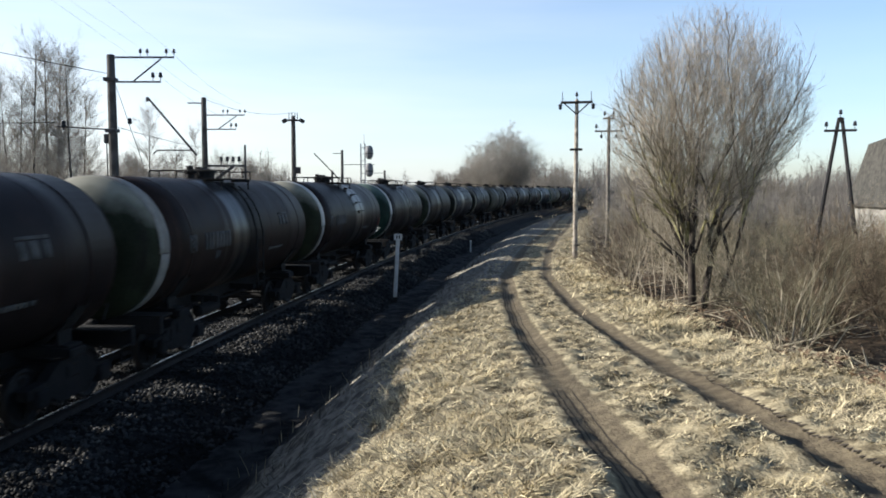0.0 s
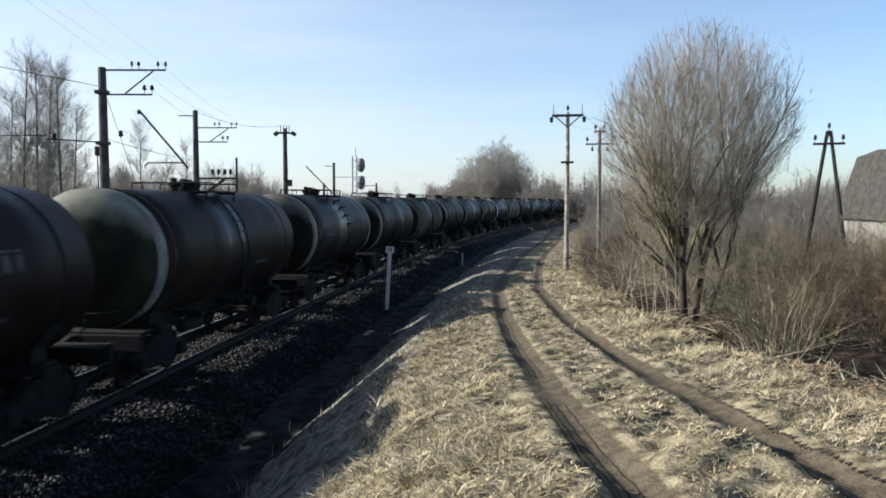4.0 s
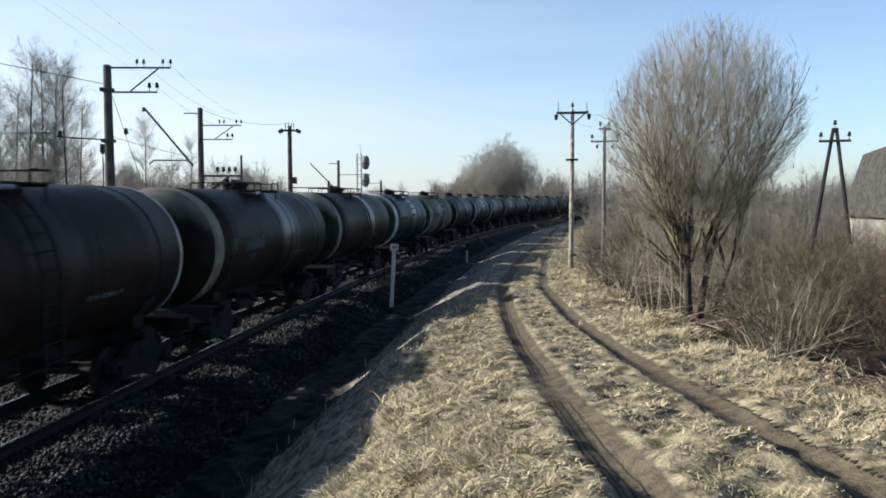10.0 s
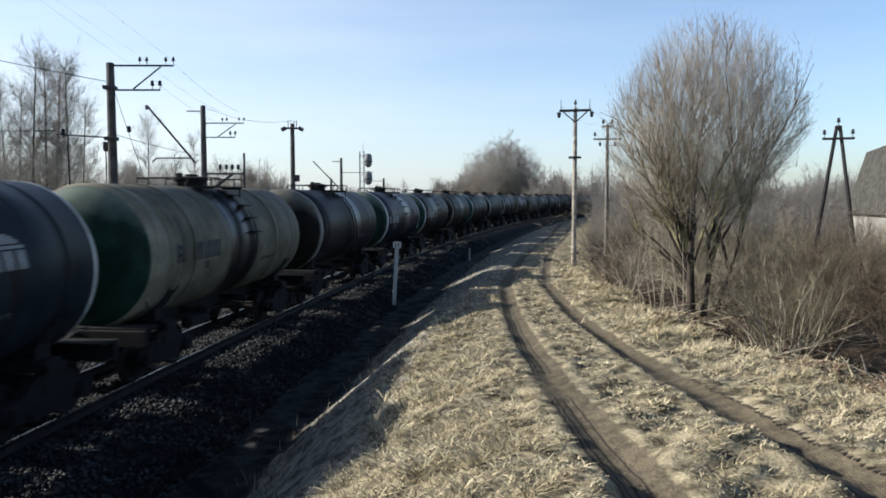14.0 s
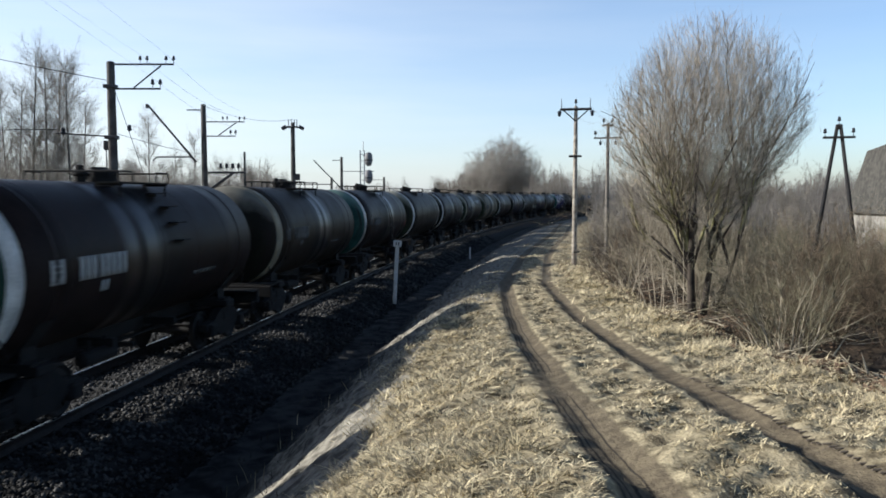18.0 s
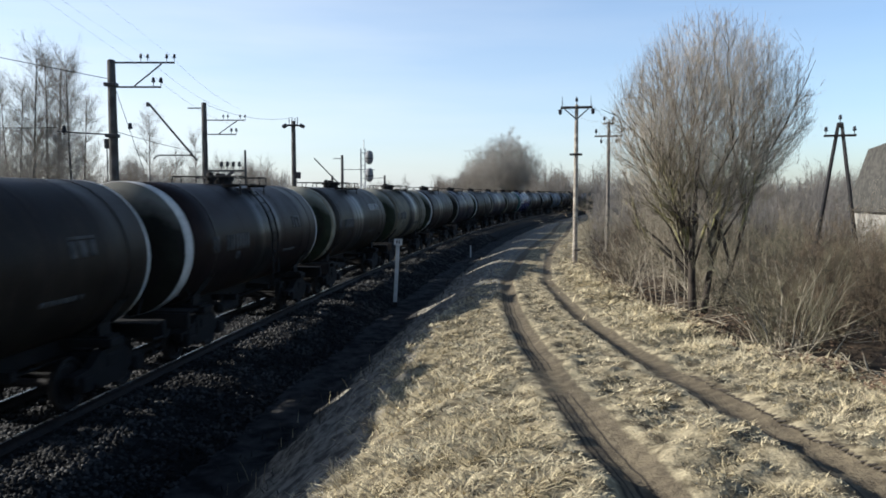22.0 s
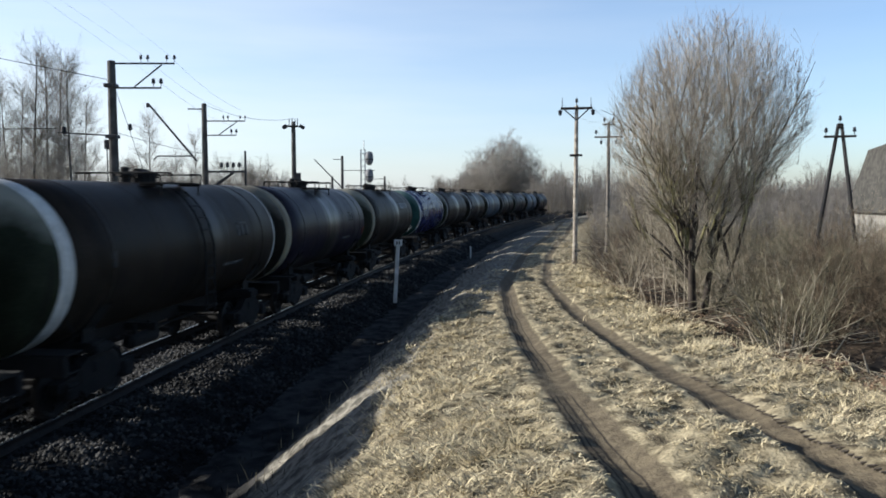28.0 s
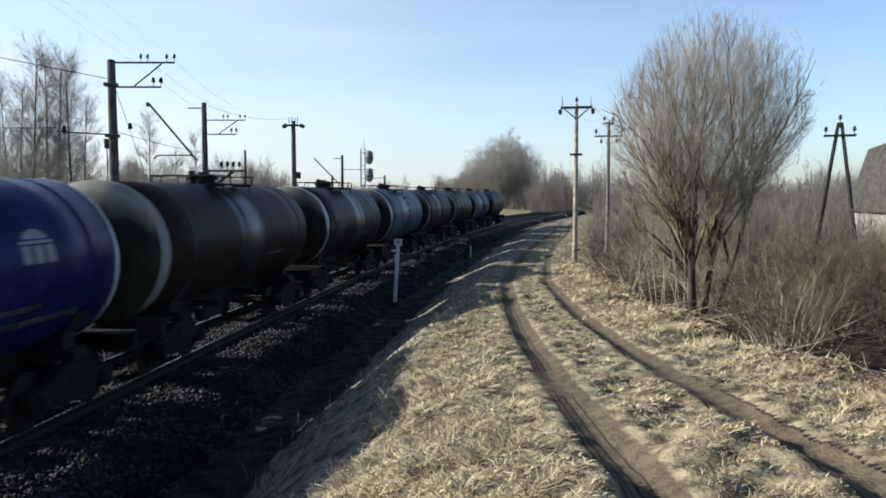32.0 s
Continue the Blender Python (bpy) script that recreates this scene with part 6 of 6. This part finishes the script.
def far_woods():
    """The wood that closes the view all round: bare stems and twigs paled for haze."""
    rng = np.random.default_rng(77)
    rows = []
    for lo, hi, d0, d1, low, high, n in ((-140, 520, 110, 190, 5.6, 9.2, 4600), (380, 830, 260, 380, 5.0, 9.0, 1500), (770, 1000, 250, 330, 8.0, 15.0, 2200), (940, 1700, 170, 320, 6.5, 12.5, 3000), (1050, 1700, 70, 130, 3.0, 5.2, 1800)):
        col = rng.uniform(lo, hi, n)
        dep = rng.uniform(d0, d1, n)
        h = (low + (high - low) * (0.5 + 0.28 * np.sin(col * 0.031) + 0.22 * np.sin(col * 0.083 + 1))) * rng.uniform(0.5, 1.08, n)
        x = bearing(col) * dep
        sl = rng.normal(0, 0.1, (n, 2)) * h[:, None]
        r = rng.uniform(0.022, 0.05, n) * (dep / 110)
        foot = np.stack([x, dep, np.full(n, -0.8)], 1)
        top = np.stack([x + sl[:, 0], dep + sl[:, 1], h], 1)
        rows.append(np.concatenate([foot, top, r[:, None], r[:, None] * 0.3], 1))
        for _ in range(6):  # side twigs on every stem
            f = rng.uniform(0.15, 0.95, n)[:, None]
            q = foot + (top - foot) * f
            ln = (h * rng.uniform(0.1, 0.32, n))[:, None] * (1.2 - 0.6 * f)
            w = np.stack([rng.normal(0, 0.55, n), rng.normal(0, 0.55, n), rng.uniform(0.35, 1.0, n)], 1)
            rows.append(np.concatenate([q, q + w * ln, r[:, None] * 0.6, r[:, None] * 0.2], 1))
    return tagged(new("far_woods", branch_mesh("far_woods", np.concatenate(rows), FAR_TWIG)), "bare grey-brown woods closing the distance, paled in colour for haze", "woods", kind="stuff")


far_woods()


# ---- dry grass ----
def blades(name, x, y, length, width, lean, heading, mat, label, rng):
    """Bent blades: two joints and a tip, lying over by their lean."""
    n = len(x)
    z = ground_z(x, y) - 0.01
    dx, dy = np.cos(heading), np.sin(heading)
    sx, sy = -dy, dx
    base = np.stack([x, y, z], 1)
    side = np.stack([sx, sy, rng.normal(0, 0.25, n)], 1) * width[:, None] / 2
    l1, l2 = lean * 0.78, np.minimum(lean * 1.1, 1.6)
    d1 = np.stack([dx * np.sin(l1), dy * np.sin(l1), np.cos(l1)], 1) * (length * 0.45)[:, None]
    d2 = np.stack([dx * np.sin(l2), dy * np.sin(l2), np.cos(l2)], 1) * (length * 0.55)[:, None]
    V = np.stack([base - side, base + side, base + d1 + side * 0.8, base + d1 - side * 0.8, base + d1 + d2], 1).reshape(-1, 3)
    o = (np.arange(n) * 5)[:, None]
    tri = np.concatenate([o + [[0, 1, 2]], o + [[0, 2, 3]], o + [[3, 2, 4]]], 0)
    order = np.arange(3 * n).reshape(3, n).T.ravel()
    return tagged(new(name, mesh_np(name, V, tri[order], mat)), label, "grass", kind="stuff")


def scatter(rng, n, y0, y1, power):
    y = y0 + (y1 - y0) * rng.random(n) ** power
    half = y * 0.60 + 1.0
    x = rng.uniform(-1, 1, n) * half
    s, d = track_of(x, y)
    return x, y, d


def rut_gap(x, y):
    g = np.full(len(x), 9.0)
    for off in (-0.75, 0.75):
        g = np.minimum(g, np.abs(x - road_x(y) - off + 0.012 * np.sin(y * 2.2)))
    return g


def make_grass():
    rng = np.random.default_rng(8)
    for name, n, power, mat, lo, hi, label in (("dry_grass", 540000, 1.8, STRAW, 0.06, 0.24, "matted pale straw-coloured dry grass on the bank"), ("withered_grass", 90000, 1.8, STRAW_DARK, 0.05, 0.22, "grey withered grass lying in the bank")):
        x, y, d = scatter(rng, n, 2.2, 60, power)
        e = x - road_x(y) - 2.6
        clump = 0.55 * waves(x, y, 3.1, 0.7) + 0.9 * waves(x, y, 8.7, 2.1)
        s = track_of(x, y)[0]
        edge = np.maximum(crest_of(s) - 0.05, np.interp(y, [20, 26, 45], [6.5, 7.5, 7.7]))
        keep = (d > edge - rng.exponential(0.14, n) + rng.normal(0, 0.12, n)) & (rut_gap(x, y) > 0.26 + 0.06 * rng.random(n) + 0.04 * np.sin(y * 5)) & (e < 0.25 + rng.exponential(0.3, n)) & (np.hypot(x - 7.4, y - 12.2) > 1.5)
        keep &= rng.random(n) < np.clip(0.74 + 0.4 * clump, 0.06, 1)
        mid = np.abs(x - road_x(y)) < 0.75
        x, y, clump, mid = x[keep], y[keep], clump[keep], mid[keep]
        m = len(x)
        length = rng.uniform(lo, hi, m) * (0.9 + 0.25 * np.clip(clump, -1, 1.5)) * np.where(mid, 0.75, 1.0) * np.clip(rut_gap(x, y) * 1.2, 0.25, 1.0)
        width = rng.uniform(0.0035, 0.0075, m) * (1 + y / 9)
        heading = np.where(rng.random(m) < 0.5 + 0.3 * waves(x, y, 2.1, 0.3), 0.0, math.pi) + 0.5 * waves(x, y, 1.7, 0.4) + 0.6 * waves(x, y, 6.1, 1.4) + rng.normal(0, 1.0, m)
        lean = np.clip(rng.normal(1.36, 0.16, m) - 0.08 * np.clip(clump, 0, 2), 0.4, 1.56)
        blades(name, x, y, length, width, lean, heading, mat, label, rng)
    # sparse stalks on the shaded slope, the shade put into their colour
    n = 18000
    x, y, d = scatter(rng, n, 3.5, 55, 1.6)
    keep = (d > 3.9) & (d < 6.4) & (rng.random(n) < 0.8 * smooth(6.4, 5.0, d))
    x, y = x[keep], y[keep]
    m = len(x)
    blades("scorched_grass", x, y, rng.uniform(0.06, 0.3, m), rng.uniform(0.004, 0.008, m) * (1 + y / 9), np.clip(rng.normal(0.9, 0.35, m), 0.05, 1.5), rng.uniform(0, 6.28, m), SHADED_STRAW, "trampled grass on the railway slope, darkened for the train's shade", rng)
    # pale dead stalks that stand up along the crest
    n = 60
    s = rng.uniform(6, 22, n)
    x, y, _ = on_track(s, crest_of(s) - 0.3 + rng.normal(0, 0.35, n))
    blades("dead_stalk", x, y, rng.uniform(0.15, 0.42, n), rng.uniform(0.003, 0.005, n) * (1 + y / 14), np.clip(rng.normal(0.3, 0.25, n), 0.0, 1.2), rng.uniform(0, 6.28, n), STRAW_DARK, "pale dead stalks standing on the crest", rng)
    # a few at the foot of the slope
    n = 26
    s = rng.uniform(9.5, 20, n)
    x, y, _ = on_track(s, rng.uniform(4.2, 5.4, n))
    blades("ditch_stalk", x, y, rng.uniform(0.12, 0.4, n), rng.uniform(0.006, 0.01, n) * (1 + y / 20), np.clip(rng.normal(0.25, 0.2, n), 0.0, 0.9), rng.uniform(0, 6.28, n), STRAW, "a few pale dead stalks at the foot of the slope", rng)
    # tussocks along the ditch
    n = 11000
    y = 12 + 26 * rng.random(n) ** 1.3
    x = road_x(y) + 2.2 + rng.normal(0, 0.45, n) + 0.3 * np.sin(y * 2.1)
    tuft = waves(x, y, 2.6, 0.2) > 0.1
    x, y = x[tuft], y[tuft]
    m = len(x)
    blades("tussock_grass", x, y, rng.uniform(0.12, 0.34, m), rng.uniform(0.004, 0.008, m) * (1 + y / 9), np.clip(rng.normal(1.2, 0.28, m), 0.1, 1.5), 1.4 * waves(x, y, 0.9, 0.4) + rng.normal(0, 0.9, m), STRAW, "tall straw tussocks along the ditch", rng)


def make_litter():
    """Brown leaves and broken sticks under the bushes."""
    rng = np.random.default_rng(17)
    n = 16000
    y = 7 + 30 * rng.random(n) ** 1.3
    x = road_x(y) + 2.5 + rng.exponential(2.2, n)
    z = ground_z(x, y) + rng.uniform(0.005, 0.05, n)
    a = rng.uniform(0, 6.28, n)
    r = rng.uniform(0.018, 0.045, n)
    u = np.stack([np.cos(a), np.sin(a), rng.normal(0, 0.35, n)], 1) * r[:, None]
    v = np.stack([-np.sin(a), np.cos(a), rng.normal(0, 0.35, n)], 1) * r[:, None] * 0.7
    c = np.stack([x, y, z], 1)
    V = np.stack([c - u, c - v, c + u, c + v], 1).reshape(-1, 3)
    F = np.arange(n * 4).reshape(n, 4)
    tagged(new("leaf_litter", mesh_np("leaf_litter", V, F, LEAVES)), "brown dead leaves on the ground under the bushes", "leaves", kind="stuff")
    n = 260
    y = 8 + 24 * rng.random(n) ** 1.2
    x = road_x(y) + 3.0 + rng.exponential(2.0, n)
    z = ground_z(x, y) + 0.03
    a = rng.uniform(0, 6.28, n)
    ln = rng.uniform(0.3, 1.5, n)
    p0 = np.stack([x, y, z], 1)
    p1 = p0 + np.stack([np.cos(a), np.sin(a), rng.uniform(-0.05, 0.35, n)], 1) * ln[:, None]
    v, f = tubes(p0, p1, rng.uniform(0.008, 0.02, n), np.full(n, 0.004))
    tagged(new("fallen_sticks", mesh_np("fallen_sticks", v, f, TWIG)), "broken pale sticks lying along the ditch", "sticks", kind="stuff")


def pale_saplings():
    rng = np.random.default_rng(41)
    for px, y in ((1150, 21.5), (1166, 20.8), (1178, 21.2), (1205, 19.6), (1216, 20.0), (1140, 22.5), (1120, 23.5), (1300, 20.5), (1335, 19.5), (1160, 21.9), (1172, 21.0), (1198, 20.2), (1212, 19.8), (1130, 22.9)):
        x = bearing(px) * y
        stems = [((0, 0, -0.1), (rng.normal(0, 0.12), rng.normal(0, 0.12), 1), rng.uniform(1.8, 3.2), rng.uniform(0.012, 0.022))]
        lv = grow(rng, stems, [(5, 0.4, 0.35, 0.5, 3)], lift=0.04, wander=0.08)
        t = tree_thing("sapling", lv, (PALE_BARK, TWIG), "thin pale bare sapling at the edge of thicket", "sapling", (1, 1.2), "saplings of the thicket", ("trunk", "crown"))
        stand(t, x, y)


def tyre_prints():
    """Small lug marks pressed along the edge of the rut."""
    V, F = [], []
    for i in range(60):
        y = 4.2 + i * 0.085
        x = float(road_x(y)) + 0.75 + 0.19 - 0.012 * math.sin(y * 2.2)
        z = float(ground_z(x, y)) + 0.004
        o = len(V)
        for dx, dy in ((-0.05, -0.014), (0.05, 0.0), (0.05, 0.026), (-0.05, 0.012)):
            V.append((x + dx, y + dy, z))
        for dx, dy in ((-0.05, -0.014), (0.05, 0.0), (0.05, 0.026), (-0.05, 0.012)):
            V.append((x + dx * 0.8, y + dy * 0.7 + 0.004, z + 0.007))
        F += [(o, o + 1, o + 5, o + 4), (o + 1, o + 2, o + 6, o + 5), (o + 2, o + 3, o + 7, o + 6), (o + 3, o, o + 4, o + 7), (o + 4, o + 5, o + 6, o + 7)]
    me = bpy.data.meshes.new("tyre_print")
    me.from_pydata(V, [], F)
    me.materials.append(MUD_CLOD)
    tagged(new("tyre_print", me), "row of lug marks pressed in the muddy rut", "tyre print", kind="stuff")


LEAVES = vary(material("dead_leaves", (0.22, 0.15, 0.095), 0.9, dark=(0.1, 0.065, 0.045), scale=2, fine=12, bump=0, spec=0.1), 0.5, 1.3)
PALE_BARK = material("pale_sapling_bark", (0.42, 0.36, 0.27), 0.9, dark=(0.26, 0.22, 0.16), scale=5, fine=40, bump=0.3)
MUD_CLOD = material("mud_clods", (0.15, 0.12, 0.085), 0.95, dark=(0.09, 0.07, 0.05), scale=6, fine=40, bump=0.4)
make_litter()
pale_saplings()
tyre_prints()
# straw coloured dark to stand for the shade on the slope
SHADED_STRAW = vary(material("shade_darkened_straw", (0.08, 0.068, 0.05), 0.95, dark=(0.035, 0.03, 0.024), scale=1.5, fine=9, bump=0, spec=0.1), 0.5, 1.4)
make_grass()


# ---- what moves ----
def travelled(t):
    """Metres that the train has rolled since the start: it gathers speed slowly."""
    return 8.977 * t + 0.0363 * t * t


FRONT = 27.5 - 28 * PITCH + travelled(32.0)  # where the front of wagon 0 stands at the start


def motions():
    times = [i * 0.5 for i in range(65)]
    for idx, w in WAGONS:
        walk(w, [(t, track_pose(FRONT + PITCH * (idx + 0.5) - travelled(t))) for t in times])
    # the wheels roll under their bogies: one turn in 2.98 m
    rows = [(i / FPS, travelled(i / FPS) / 0.475) for i in range(32 * FPS + 1)]
    for k in (0, 1):
        lead = WHEELS[k][0]
        base = lead.location.copy()
        walk(lead, [(t, Matrix.Translation(base) @ Matrix.Rotation(a, 4, "X")) for t, a in rows])
        for other in WHEELS[k][1:]:
            other.rotation_mode = "QUATERNION"
            ad = other.animation_data_create()
            ad.action = lead.animation_data.action
            ad.action_slot = lead.animation_data.action_slot


motions()
